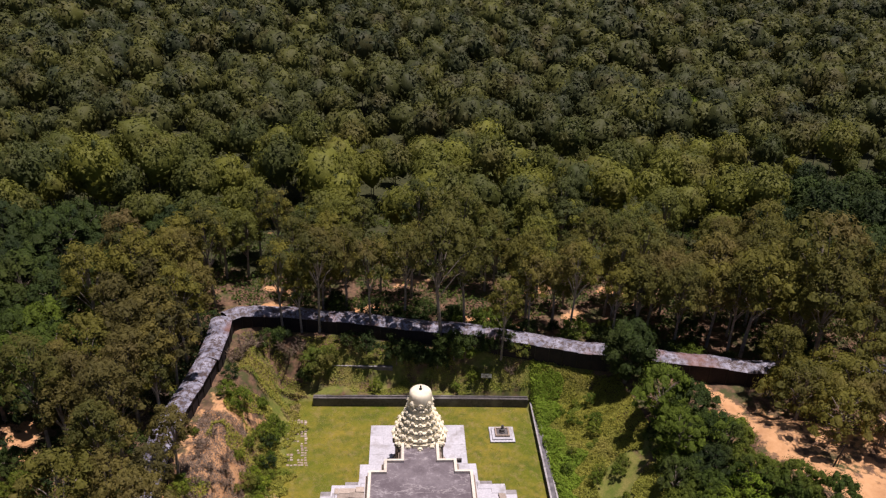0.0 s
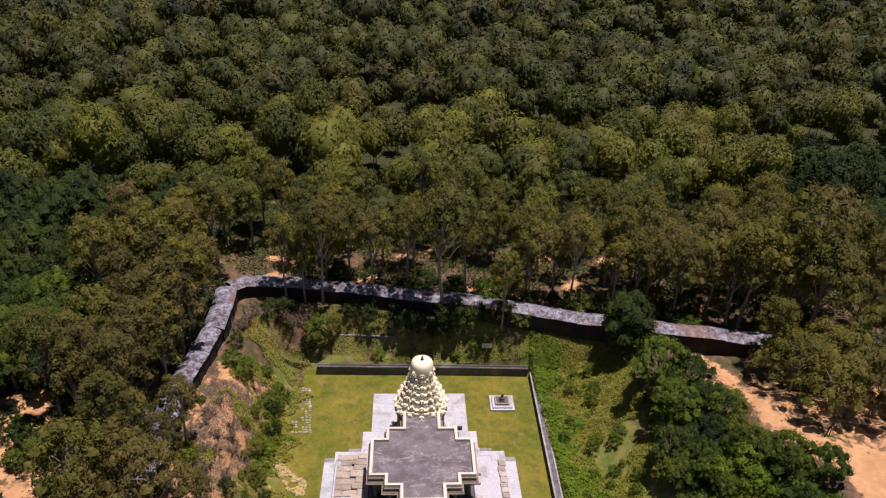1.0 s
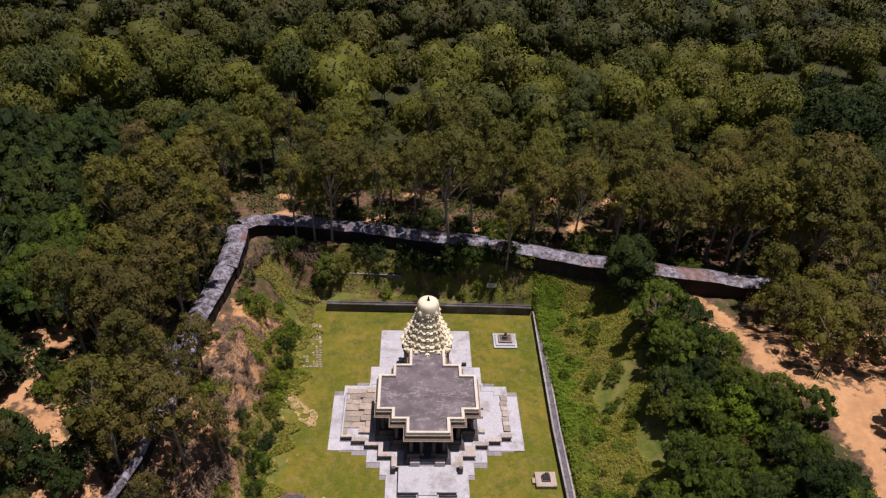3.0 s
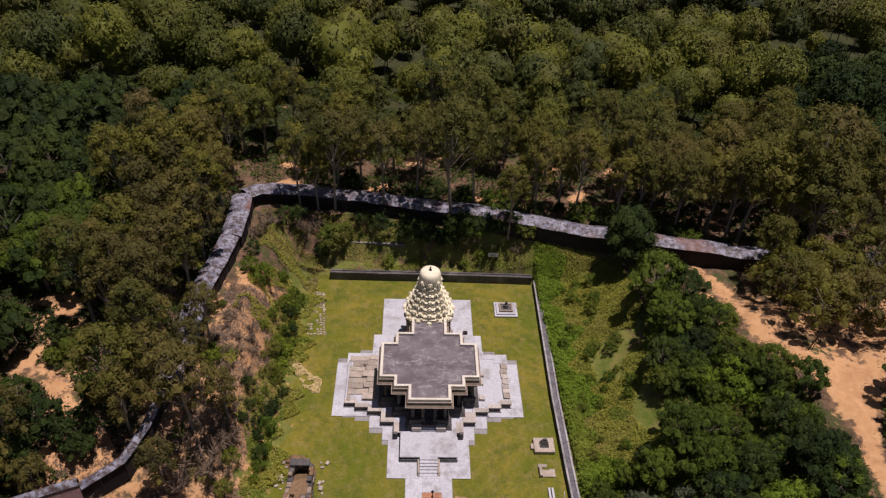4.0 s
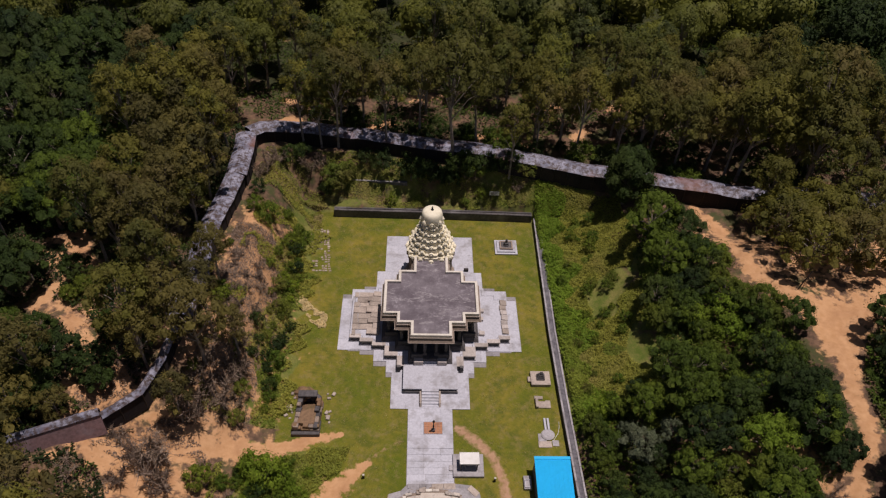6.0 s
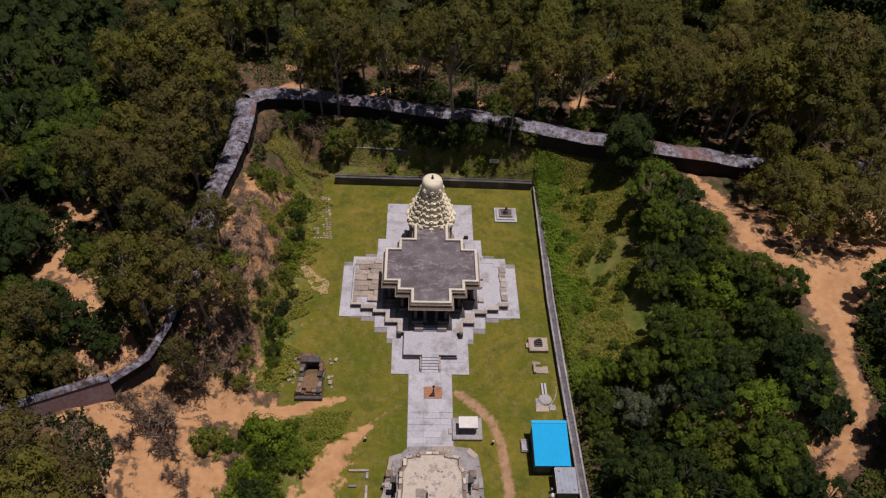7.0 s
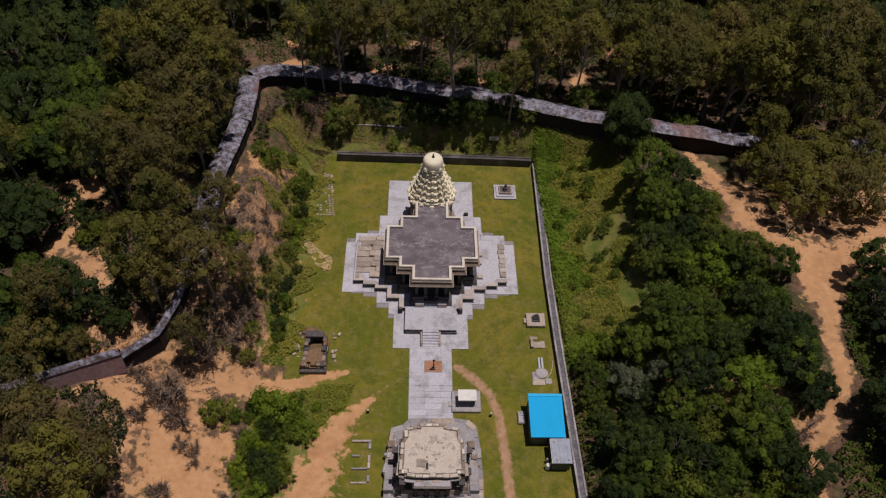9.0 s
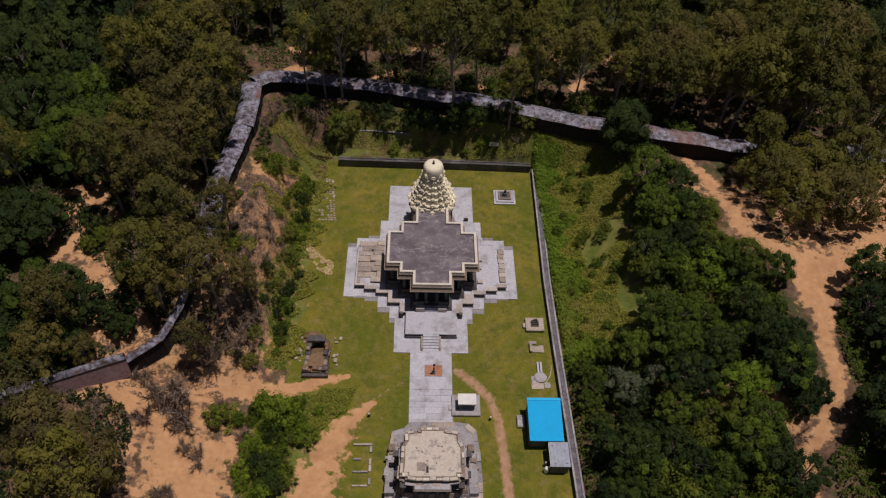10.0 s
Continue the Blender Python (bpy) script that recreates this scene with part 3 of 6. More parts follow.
wall_run("wall_north", [(-14.7, 29.75), (-5.5, 29.6), (3.3, 29.5), (12.2, 29.3), (15.8, 29.15)], 0.75, -0.3, 1.25, "low dark stone retaining wall behind the lawn", 0.2, ("stone_dark", "stone_dark"), "stone_dark")
wall_run("wall_terrace", [(-13.0, 35.0), (-8.1, 34.7), (-3.6, 34.4)], 0.4, 2.2, 3.75, "old low stone terrace wall on the bank", 0.15, ("stone_grey", "stone_dark"), "stone_dark")


def wall_top():
    pts = [(16.2, 29.1), (15.85, 21), (15.5, 12), (15.15, 3.5), (14.97, -8), (14.87, -24.4), (14.75, -44)]
    pts = [site(x, y)[:2] for x, y in pts]
    low = bmesh.new()
    for (ax, ay), (bx, by) in zip(pts, pts[1:]):
        prism([(bx, by), (bx + 0.66, by), (ax + 0.66, ay), (ax, ay)], [(bx, by), (bx + 0.66, by), (ax + 0.66, ay), (ax, ay)], 0.78, 0.806, low)
    part("wall_top", low, "wall_cap", bpy.data.objects["wall_east"])


wall_top()


# ---- the temple ----
ROOF = mirrored([(2.4, -2.5), (2.4, -0.23), (4.05, -0.23), (4.05, 1.38), (5.75, 1.38), (5.75, 7.6), (4.05, 7.6), (4.05, 9.6), (2.15, 9.6), (2.15, 13.6)])
TERRACE = mirrored([(3.2, -6.95), (3.2, -3.1), (4.0, -3.1), (4.0, -1.35), (5.55, -1.35), (5.55, 0.42), (7.15, 0.42), (7.15, 1.1), (8.7, 1.1), (8.7, 1.8), (10.0, 1.8),
                    (10.0, 9.6), (8.7, 9.6), (8.7, 10.4), (7.1, 10.4), (7.1, 11.6), (5.0, 11.6), (5.0, 12.6), (3.4, 12.6)])


def star(r, points=16, amp=0.07, faces=0.05):
    """A star-shaped outline with broader faces on the four sides."""
    out = []
    for i in range(96):
        a = 2 * math.pi * (i + 0.5) / 96
        q = r * (1 + amp * (0.5 if math.cos(points * a) > 0 else -0.5))
        if abs(((a + math.pi / 4) % (math.pi / 2)) - math.pi / 4) < 0.2:
            q = r * (1 + faces)
        out.append((q * math.cos(a), q * math.sin(a)))
    return out


def miniature_shrine(long=1.0):
    """A small roofed shrine as it stands in rows on the tower's storeys: walls, cornice, bell-shaped roof, knob."""
    bm = box(-0.17 * long, 0.17 * long, -0.15, 0.15, 0, 0.2)
    box(-0.24 * long, 0.24 * long, -0.22, 0.22, 0.2, 0.26, bm=bm)
    rings = []
    for w, z in ((0.15, 0.26), (0.23, 0.33), (0.2, 0.44), (0.1, 0.54), (0.03, 0.6)):
        wx = w + 0.2 * (long - 1)
        rings.append([bm.verts.new((x * wx, y * w, z)) for x, y in ((1, 0.45), (0.45 + 0.4 * (long - 1), 1), (-0.45 - 0.4 * (long - 1), 1), (-1, 0.45), (-1, -0.45), (-0.45 - 0.4 * (long - 1), -1), (0.45 + 0.4 * (long - 1), -1), (1, -0.45))])
    for r, q in zip(rings, rings[1:]):
        for k in range(8):
            bm.faces.new((r[k], r[(k + 1) % 8], q[(k + 1) % 8], q[k]))
    bm.faces.new(rings[-1])
    bmesh.ops.recalc_face_normals(bm, faces=bm.faces)
    return bm


def gable(s=1.0):
    """A horseshoe gable with a boss in it."""
    bm = bmesh.new()
    ring = [(math.cos(a) * 0.3 * s, 0.25 * s + math.sin(a) * 0.3 * s) for a in [math.pi * k / 8 for k in range(9)]]
    ring = [(0.36 * s, 0)] + ring + [(-0.36 * s, 0)]
    f = [bm.verts.new((x, -0.12 * s, z)) for x, z in ring]
    b = [bm.verts.new((x, 0.12 * s, z)) for x, z in ring]
    bm.faces.new(f)
    bm.faces.new(b[::-1])
    for i in range(len(f)):
        j = (i + 1) % len(f)
        bm.faces.new((f[j], f[i], b[i], b[j]))
    bmesh.ops.create_icosphere(bm, subdivisions=1, radius=0.13 * s, matrix=Matrix.Translation((0, -0.12 * s, 0.25 * s)))
    return bm


def stepped(r):
    """A square plan of half width r with its corners stepped back twice."""
    side = [(-0.3, -1), (0.3, -1), (0.3, -0.92), (0.62, -0.92), (0.62, -0.8), (0.8, -0.8), (0.8, -0.62), (0.92, -0.62), (0.92, -0.3)]
    turns = [(1, 0, 0, 1), (0, -1, 1, 0), (-1, 0, 0, -1), (0, 1, -1, 0)]
    return [((a * x + b * y) * r, (p * x + q * y) * r) for a, b, p, q in turns for x, y in side]


def pillar_mesh():
    bm = box(-0.27, 0.27, -0.27, 0.27, 0, 0.5, 0.02)
    lathe([(0.2, 0.5), (0.2, 0.9), (0.25, 1.0), (0.18, 1.1), (0.24, 1.5), (0.17, 1.7), (0.27, 1.9), (0.27, 2.0)], 12, bm)
    box(-0.34, 0.34, -0.34, 0.34, 2.0, 2.22, 0.02, bm)
    me = bpy.data.meshes.new("pillar")
    bm.to_mesh(me)
    bm.free()
    # Dark colour stands in for the shade these pillars stand in.
    me.materials.append(M["stone_dark"])
    return me


def temple():
    t = thing("temple", COURT, "grey stone temple with cream stepped tower and flat dark roof", "temple")
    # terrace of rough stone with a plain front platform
    # The upright sides have their shade put into a dark stone colour.
    part("terrace", prism(grown(TERRACE, -0.05), grown(TERRACE, -0.05), 0.0, 0.84), "stone_dark", t, "moulded sides of the stone terrace, dark to stand for shade")
    part("terrace_moulding", rim(grown(TERRACE, 0.1), 0.2, 0.02, 0.22), "stone_grey", t)
    for sd in (-1, 1):
        for x0, x1, y0, y1 in [(3.2, 4.06, -3.16, -1.42), (3.98, 5.61, -1.41, 0.34), (5.5, 7.21, 0.36, 1.04), (7.1, 8.76, 1.05, 1.74), (8.6, 10.06, 1.75, 2.45)]:
            a, b = sorted((sd * x0, sd * x1))
            part("terrace_block", box(a, b, y0, y1, 0.72, 0.885, 0.02), "pale_stone", t, "pale weathered block")
    part("terrace_lip", rim(grown(TERRACE, 0.04), 0.3, 0.76, 0.868), "paving", t)
    part("terrace_floor", prism(grown(TERRACE, -0.3), grown(TERRACE, -0.3), 0.7, 0.86), "paving", t)
    part("front_floor", box(-3.22, 3.22, -6.98, -2.9, 0.8, 0.905, 0.01), "paving", t)
    # stairs in front
    for i in range(6):
        part("step", box(-1.0, 1.0, -9.2 + 0.37 * i, -6.94, 0.02, 0.146 * (i + 1), 0.015), "paving", t)
    for s in (-1, 1):
        bm = prism([(s * 1.02, -9.3), (s * 1.24, -9.3), (s * 1.24, -6.98), (s * 1.02, -6.98)][::s], [(s * 1.02, -8.95), (s * 1.24, -8.95), (s * 1.24, -6.98), (s * 1.02, -6.98)][::s], 0.02, 0.55)
        bmesh.ops.recalc_face_normals(bm, faces=bm.faces)
        part("stair_cheek", bm, "slab", t)
        part("balustrade", box(min(s * 0.85, s * 1.98), max(s * 0.85, s * 1.98), -3.1, -2.3, 0.91, 1.55, 0.06), "pale_stone", t, "weathered block beside the hall steps")
        part("corner_post", box(s * 3.8 - 0.22, s * 3.8 + 0.22, -3.55, -3.12, 0.0, 1.05, 0.05), "stone_dark", t)
        part("front_moulding", box(s * 2.25 - 1.0, s * 2.25 + 1.0, -7.1, -6.94, 0.3, 0.5, 0.02), "stone_dark", t)
    for i in range(3):
        part("step", box(-0.84, 0.84, -3.05 + 0.3 * i, -1.75, 0.862, 0.882 + 0.17 * (i + 1), 0.01), "paving", t)
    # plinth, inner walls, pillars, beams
    # Plinth, hall floor and seat backs are coloured dark for the porch shade.
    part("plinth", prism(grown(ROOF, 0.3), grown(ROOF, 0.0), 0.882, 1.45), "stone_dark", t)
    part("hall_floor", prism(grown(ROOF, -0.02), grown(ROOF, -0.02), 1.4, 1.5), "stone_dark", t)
    part("hall_wall", prism(mirrored([(3.7, 3.2), (5.3, 3.2), (5.45, 6.5), (3.6, 6.5), (3.6, 8.7), (1.7, 8.9), (1.7, 12.0)]), mirrored([(3.7, 3.2), (5.3, 3.2), (5.45, 6.5), (3.6, 6.5), (3.6, 8.7), (1.7, 8.9), (1.7, 12.0)]), 1.5, 4.4), "stone_brown", t)
    post = pillar_mesh()
    for x, y in [(1.85, -1.8), (1.95, 0.35), (3.5, 0.35), (3.6, 1.95), (5.1, 1.95), (0.7, -1.8), (0.7, 0.65), (1.95, 1.85)]:
        for s in (-1, 1):
            part("pillar", post, None, t).matrix_basis = pose(s * x, y, 1.5) @ Matrix.Diagonal((1, 1, 1.18, 1))
    for s in (-1, 1):
        for x0, x1, y0, y1 in [(0.95, 2.3, -2.4, -2.0), (2.35, 3.95, -0.15, 0.25), (4.0, 5.6, 1.45, 1.85), (1.95, 2.33, -1.95, -0.15), (3.6, 3.98, 0.3, 1.45)]:
            a, b = sorted((s * x0, s * x1))
            part("seat_back", box(a, b, y0, y1, 1.502, 2.15, 0.05), "stone_dark", t)
    part("beam", rim(grown(ROOF, -0.12), 0.7, 4.12, 4.62), "stone_brown", t)
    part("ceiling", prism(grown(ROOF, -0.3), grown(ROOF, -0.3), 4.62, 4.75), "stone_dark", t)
    # sloping eave, frieze, cornice, parapet, roof
    part("eave", prism(grown(ROOF, 0.3), grown(ROOF, 0.08), 4.66, 4.95), "stone_brown", t, "sloping brown stone eave")
    part("eave_lip", rim(grown(ROOF, 0.33), 0.2, 4.6, 4.67), "slab", t)
    part("frieze", prism(grown(ROOF, -0.02), grown(ROOF, -0.02), 4.95, 5.28), "stone_brown", t)
    part("cornice", rim(grown(ROOF, 0.1), 0.36, 5.18, 5.34), "slab", t)
    part("roof", prism(grown(ROOF, -0.2), grown(ROOF, -0.2), 5.28, 5.42), "roof", t, "flat stained dark concrete roof")
    part("parapet", rim(ROOF, 0.31, 5.36, 5.74), "parapet", t, "low cream-white parapet")
    # the sanctum and its tower
    c = pose(0, 15.15, 0) @ Matrix.Diagonal((1, COURT[0][0] / COURT[1][1], 1, 1))
    for name, r0, r1, z0, z1, mat in [("sanctum_base", 3.5, 3.5, 0.02, 0.3, "stone_grey"), ("sanctum_base", 3.3, 3.15, 0.3, 0.8, "stone_grey"), ("sanctum_base", 3.2, 3.1, 0.8, 1.15, "stone_brown"),
                                      ("sanctum_wall", 2.65, 2.65, 1.15, 4.3, "stone_brown"), ("sanctum_eave", 3.05, 2.8, 4.3, 4.95, "stone_brown")]:
        part(name, prism(star(r0), star(r1), z0, z1), mat, t).matrix_basis = c
    pilaster = box(-0.12, 0.12, -0.12, 0.12, 0, 3.1, 0.02)
    me = bpy.data.meshes.new("pilaster")
    pilaster.to_mesh(me)
    pilaster.free()
    for i in range(24):
        a = 2 * math.pi * (i + 0.5) / 24
        part("pilaster", me, "stone_brown", t).matrix_basis = c @ pose(2.78 * math.cos(a), 2.78 * math.sin(a), 1.16, 0, 0, math.degrees(a))
    mini, wide, arch = bpy.data.meshes.new("miniature_shrine"), bpy.data.meshes.new("miniature_shrine"), bpy.data.meshes.new("gable")
    for me, bm in ((mini, miniature_shrine()), (wide, miniature_shrine(1.7)), (arch, gable())):
        bm.to_mesh(me)
        bm.free()
    levels = 6
    z = 4.95
    for k in range(levels):
        f = k / (levels - 1)
        r, h = 3.15 + (1.45 - 3.15) * f ** 0.76, 0.84 - 0.1 * f
        storey = part("storey", prism(stepped(r - 0.27), stepped(r - 0.32), z, z + h * 1.02), "cream", t, "cream plaster storey with rows of small shrines")
        storey.matrix_basis = c
        part("base_moulding", prism(stepped(r - 0.16), stepped(r - 0.23), z, z + h * 0.14), "cream", storey)
        part("cornice", prism(stepped(r - 0.2), stepped(r), z + h * 0.32, z + h * 0.44), "cream", storey)
        part("storey_roof", prism(stepped(r), stepped(r - 0.14), z + h * 0.44, z + h * 0.54), "cream", storey)
        s = 0.82 - 0.28 * f
        for i in range(4):                                 # on each face a wide gable, small shrines beside it and one on each corner
            turned = pose(0, 0, z + h * 0.5, 0, 0, 90 * i)
            part("gable", arch, "cream", storey).matrix_basis = turned @ pose(0, -r + 0.04, -0.16 * h) @ Matrix.Diagonal((s * 1.25, s * 1.5, s * 1.1, 1))
            for u, v, long in ((-0.44, 0.92, wide), (0.44, 0.92, wide), (-0.66, 0.8, mini), (0.66, 0.8, mini)):
                part("miniature_shrine", long, "cream", storey).matrix_basis = turned @ pose(u * r, -v * r + 0.15 * s, 0) @ Matrix.Diagonal((s * 0.78, s * 0.95, s * 0.95, 1))
            part("miniature_shrine", mini, "cream", storey).matrix_basis = turned @ pose(0.8 * r - 0.12, -0.8 * r + 0.12, -0.04 * h, 0, 0, 45) @ Matrix.Diagonal((s * 1.12, s * 1.12, s * 1.25, 1))
        z += h
    neck = part("tower_neck", lathe([(1.3, z - 0.12), (1.12, z + 0.15), (1.2, z + 0.36)], 32, None, 16, 0.03), "cream", t)
    neck.matrix_basis = c
    for i in range(8):
        a = math.pi / 4 * i
        part("gable", arch, "cream", neck).matrix_basis = pose(1.3 * math.cos(a), 1.3 * math.sin(a), z + 0.02, 0, 0, math.degrees(a) + 90) @ Matrix.Diagonal((1.0, 1.3, 1.0, 1))
    part("tower_dome", lathe([(1.1, z + 0.2), (1.32, z + 0.3), (1.36, z + 0.5), (1.34, z + 0.85), (1.29, z + 1.2), (1.2, z + 1.42), (1.02, z + 1.56), (0.7, z + 1.63), (0.25, z + 1.66)], 48, None, 16, 0.012), "cream", t, "smooth cream ribbed dome").matrix_basis = c
    for face in bpy.data.objects["tower_dome"].data.polygons:
        face.use_smooth = True
    for i in range(4):                                     # a lug on each shoulder of the dome
        a = math.pi / 4 + math.pi / 2 * i
        part("shoulder_lug", mini, "cream", neck).matrix_basis = pose(1.42 * math.cos(a), 1.42 * math.sin(a), z + 0.12, 0, 0, math.degrees(a) + 90) @ Matrix.Diagonal((0.9, 0.9, 1.1, 1))
    part("finial", lathe([(0.16, z + 1.6), (0.2, z + 1.72), (0.08, z + 1.86), (0.12, z + 1.98), (0.02, z + 2.24)], 12), "iron", t, "small dark metal finial").matrix_basis = c
    # loose uneven slabs on the two wings of the terrace
    rng = random.Random(5)
    for s in (-1, 1):
        y = 2.1
        while y < 9.4:
            w = rng.uniform(0.75, 1.25)
            x = 6.35
            while x < 9.7:
                d = rng.uniform(0.9, 1.9)
                x1 = min(x + d, 9.85)
                if rng.random() < 0.93 and x1 - x > 0.4 and s < 0:
                    a, b = sorted((s * (x + 0.03), s * (x1 - 0.03)))
                    z0 = 0.87 + rng.uniform(0.0, 0.05) + (0.22 if x < 7.2 and s < 0 else 0)
                    ob = part("terrace_slab", box(-(b - a) / 2, (b - a) / 2, -w / 2 + 0.03, w / 2 - 0.03, -0.1, 0.1, 0.02), "slab", t)
                    ob.matrix_basis = pose((a + b) / 2, y + w / 2, z0, rng.uniform(-2.5, 2.5), rng.uniform(-2.5, 2.5), rng.uniform(-2, 2))
                x = x1
            y += w
    y = 2.6                                                # leaning slabs along the edge of the east wing
    while y < 8.6:
        w = rng.uniform(0.7, 1.1)
        part("terrace_slab", box(-0.42, 0.42, -w / 2 + 0.03, w / 2 - 0.03, -0.08, 0.08, 0.02), rng.choice(("pale_stone", "slab")), t).matrix_basis = pose(9.5 + rng.uniform(-0.08, 0.08), y + w / 2, 0.98, rng.uniform(-3, 3), rng.uniform(4, 12), rng.uniform(-5, 5))
        y += w
    for x, y, q in ((6.5, 2.6, 0.35), (6.45, 5.3, 0.3), (6.6, 6.9, 0.3)):
        part("terrace_slab", box(-0.35, 0.35, -q, q, 0, 0.35, 0.03), "pale_stone", t).matrix_basis = pose(x, y, 0.86, 0, 0, rng.uniform(-5, 5))
    return t


temple()


# ---- the ruined front hall ----
def front_hall():
    t = thing("front_hall", local(0.05, -25.7) @ Matrix.Diagonal((0.9, 1, 0.9, 1)), "weathered stone hall with a patchy pale lime roof", "hall")
    rng = random.Random(9)
    base = [(-5.0, -7.4), (5.5, -7.4), (5.75, -4.5), (5.85, -1), (5.7, 2.6), (5.35, 5.2), (4.4, 6.1), (2.7, 6.3), (-2.6, 6.2), (-3.4, 5.4), (-4.7, 5.0), (-5.0, 2.9), (-5.3, 0.5), (-5.25, -2.5), (-5.4, -4.6)]
    part("base", prism(grown(base, 0.1), base, 0.0, 0.62), "stone_grey", t, "grey slab base")
    part("base_floor", prism(grown(base, -0.5), grown(base, -0.5), 0.6, 0.7), "stone_grey", t)
    # edge stones of the base, a few of them sunk or gone
    n = len(base)
    for i in range(n):
        a, b = Vector(base[i]), Vector(base[(i + 1) % n])
        k = max(1, int((b - a).length / 1.1))
        for j in range(k):
            if rng.random() < 0.15:
                continue
            p, q = a.lerp(b, j / k), a.lerp(b, (j + 1) / k)
            m = (p + q) / 2
            L = (q - p).length
            ob = part("edge_stone", box(-L / 2 * 0.97, L / 2 * 0.97, 0.0, rng.uniform(0.45, 0.75), -0.12, 0.12, 0.03), rng.choice(("stone_grey", "stone_grey", "slab")), t)
            ob.matrix_basis = pose(m.x, m.y, 0.62 + rng.uniform(-0.04, 0.06), rng.uniform(-3, 3), 0, math.degrees(math.atan2((b - a).y, (b - a).x)))
    roof = mirrored([(1.8, -2.3), (2.7, -2.2), (2.7, -1.85), (3.3, -1.85), (3.2, -0.7), (3.2, 1.2), (2.8, 1.9), (2.8, 2.7), (1.4, 2.9), (1.4, 3.2)])
    part("plinth", prism(grown(roof, 1.0), grown(roof, 0.8), 0.7, 1.2), "stone_grey", t)
    part("plinth", prism(grown(roof, 0.75), grown(roof, 0.5), 1.2, 1.75), "stone_brown", t)
    # Wall and eave are coloured dark to paint in the shade below the roof.
    part("wall", prism(grown(roof, -0.6), grown(roof, -0.6), 1.75, 3.6), "stone_dark", t)
    part("eave", prism(grown(roof, 0.34), grown(roof, 0.15), 3.5, 3.85), "stone_dark", t)
    part("cornice", prism(grown(roof, 0.12), grown(roof, 0.26), 3.85, 4.15), "stone_brown", t)
    part("roof", prism(grown(roof, -0.1), grown(roof, -0.18), 4.12, 4.36), "mandapa_roof", t, "pale lime roof with dark worn patches")
    n = len(roof)
    for i in range(n):
        a, b = Vector(roof[i]), Vector(roof[(i + 1) % n])
        k = max(1, int((b - a).length / 0.62))
        for j in range(k):
            p, q = a + (b - a) * j / k, a + (b - a) * (j + 1) / k
            if rng.random() < 0.15:
                continue
            m = (p + q) / 2
            ang = math.degrees(math.atan2((b - a).y, (b - a).x))
            L = (q - p).length
            ob = part("parapet_stone", box(-L / 2 * 0.97, L / 2 * 0.97, -0.28, rng.uniform(0.0, 0.15), 0, rng.uniform(0.2, 0.36), 0.04), rng.choice(("mandapa_roof", "slab", "parapet", "mandapa_roof")), t)
            ob.matrix_basis = pose(m.x, m.y, 4.12, rng.uniform(-5, 5), 0, ang + rng.uniform(-3, 3))
    # broken eave stones round it
    out = grown(roof, 0.3)
    for i in range(n):
        a, b = Vector(out[i]), Vector(out[(i + 1) % n])
        k = max(1, int((b - a).length / 0.8))
        for j in range(k):
            if rng.random() < 0.25:
                continue
            m = a.lerp(b, (j + 0.5) / k)
            L = (b - a).length / k
            ob = part("eave_stone", box(-L * 0.47, L * 0.47, -rng.uniform(0.1, 0.3), 0.12, 0, 0.14, 0.03), rng.choice(("stone_grey", "stone_brown", "slab")), t)
            ob.matrix_basis = pose(m.x, m.y, 3.62, rng.uniform(-12, 2), 0, math.degrees(math.atan2((b - a).y, (b - a).x)))
    post = bpy.data.meshes["pillar"]
    for x, y in [(1.75, -3.0), (0.6, -3.0), (1.8, -4.6), (3.2, -2.6), (3.9, -1.4), (4.05, 0.9)]:
        for s in (-1, 1):
            part("pillar", post, "stone_brown", t).matrix_basis = pose(s * x, y, 0.72) @ Matrix.Diagonal((1, 1, 1.24, 1))
    part("porch_roof", box(-1.95, 1.95, -3.25, -2.35, 3.48, 3.72, 0.05), "stone_grey", t)
    part("porch_lip", box(-2.0, 2.0, -3.35, -3.15, 3.4, 3.52, 0.03), "slab", t)
    for s in (-1, 1):
        part("wing", prism(*[[(s * 2.3, -6.9), (s * 4.9, -6.9), (s * 4.9, -5.0), (s * 3.4, -4.5), (s * 2.3, -4.5)][::s]] * 2, 0.7, 1.2), "stone_grey", t)
        part("wing_parapet", box(min(s * 2.3, s * 4.9), max(s * 2.3, s * 4.9), -5.1, -4.7, 1.202, 1.7, 0.05), "stone_brown", t)
        part("side_block", box(s * 4.75 - 0.55, s * 4.75 + 0.55, -2.6, -1.9, 0.705, 1.45, 0.05), "stone_grey", t)
        part("side_block", box(s * 4.6 - 0.4, s * 4.6 + 0.4, 2.4, 3.2, 0.705, 1.25, 0.05), "stone_brown", t)
        part("side_step", box(s * 4.75 - 0.5, s * 4.75 + 0.5, -1.8, 0.6, 0.705, 0.95, 0.05), "stone_grey", t)
    # fallen slabs lying on the base
    for k in range(70):
        a = rng.uniform(0, 6.28)
        x, y = 4.75 * math.cos(a) * rng.uniform(0.9, 1.1), 4.9 * math.sin(a) * rng.uniform(0.9, 1.1) + 0.3
        if abs(x) < 2.4 and y < -3:
            continue
        w, q = rng.uniform(0.2, 0.65), rng.uniform(0.12, 0.36)
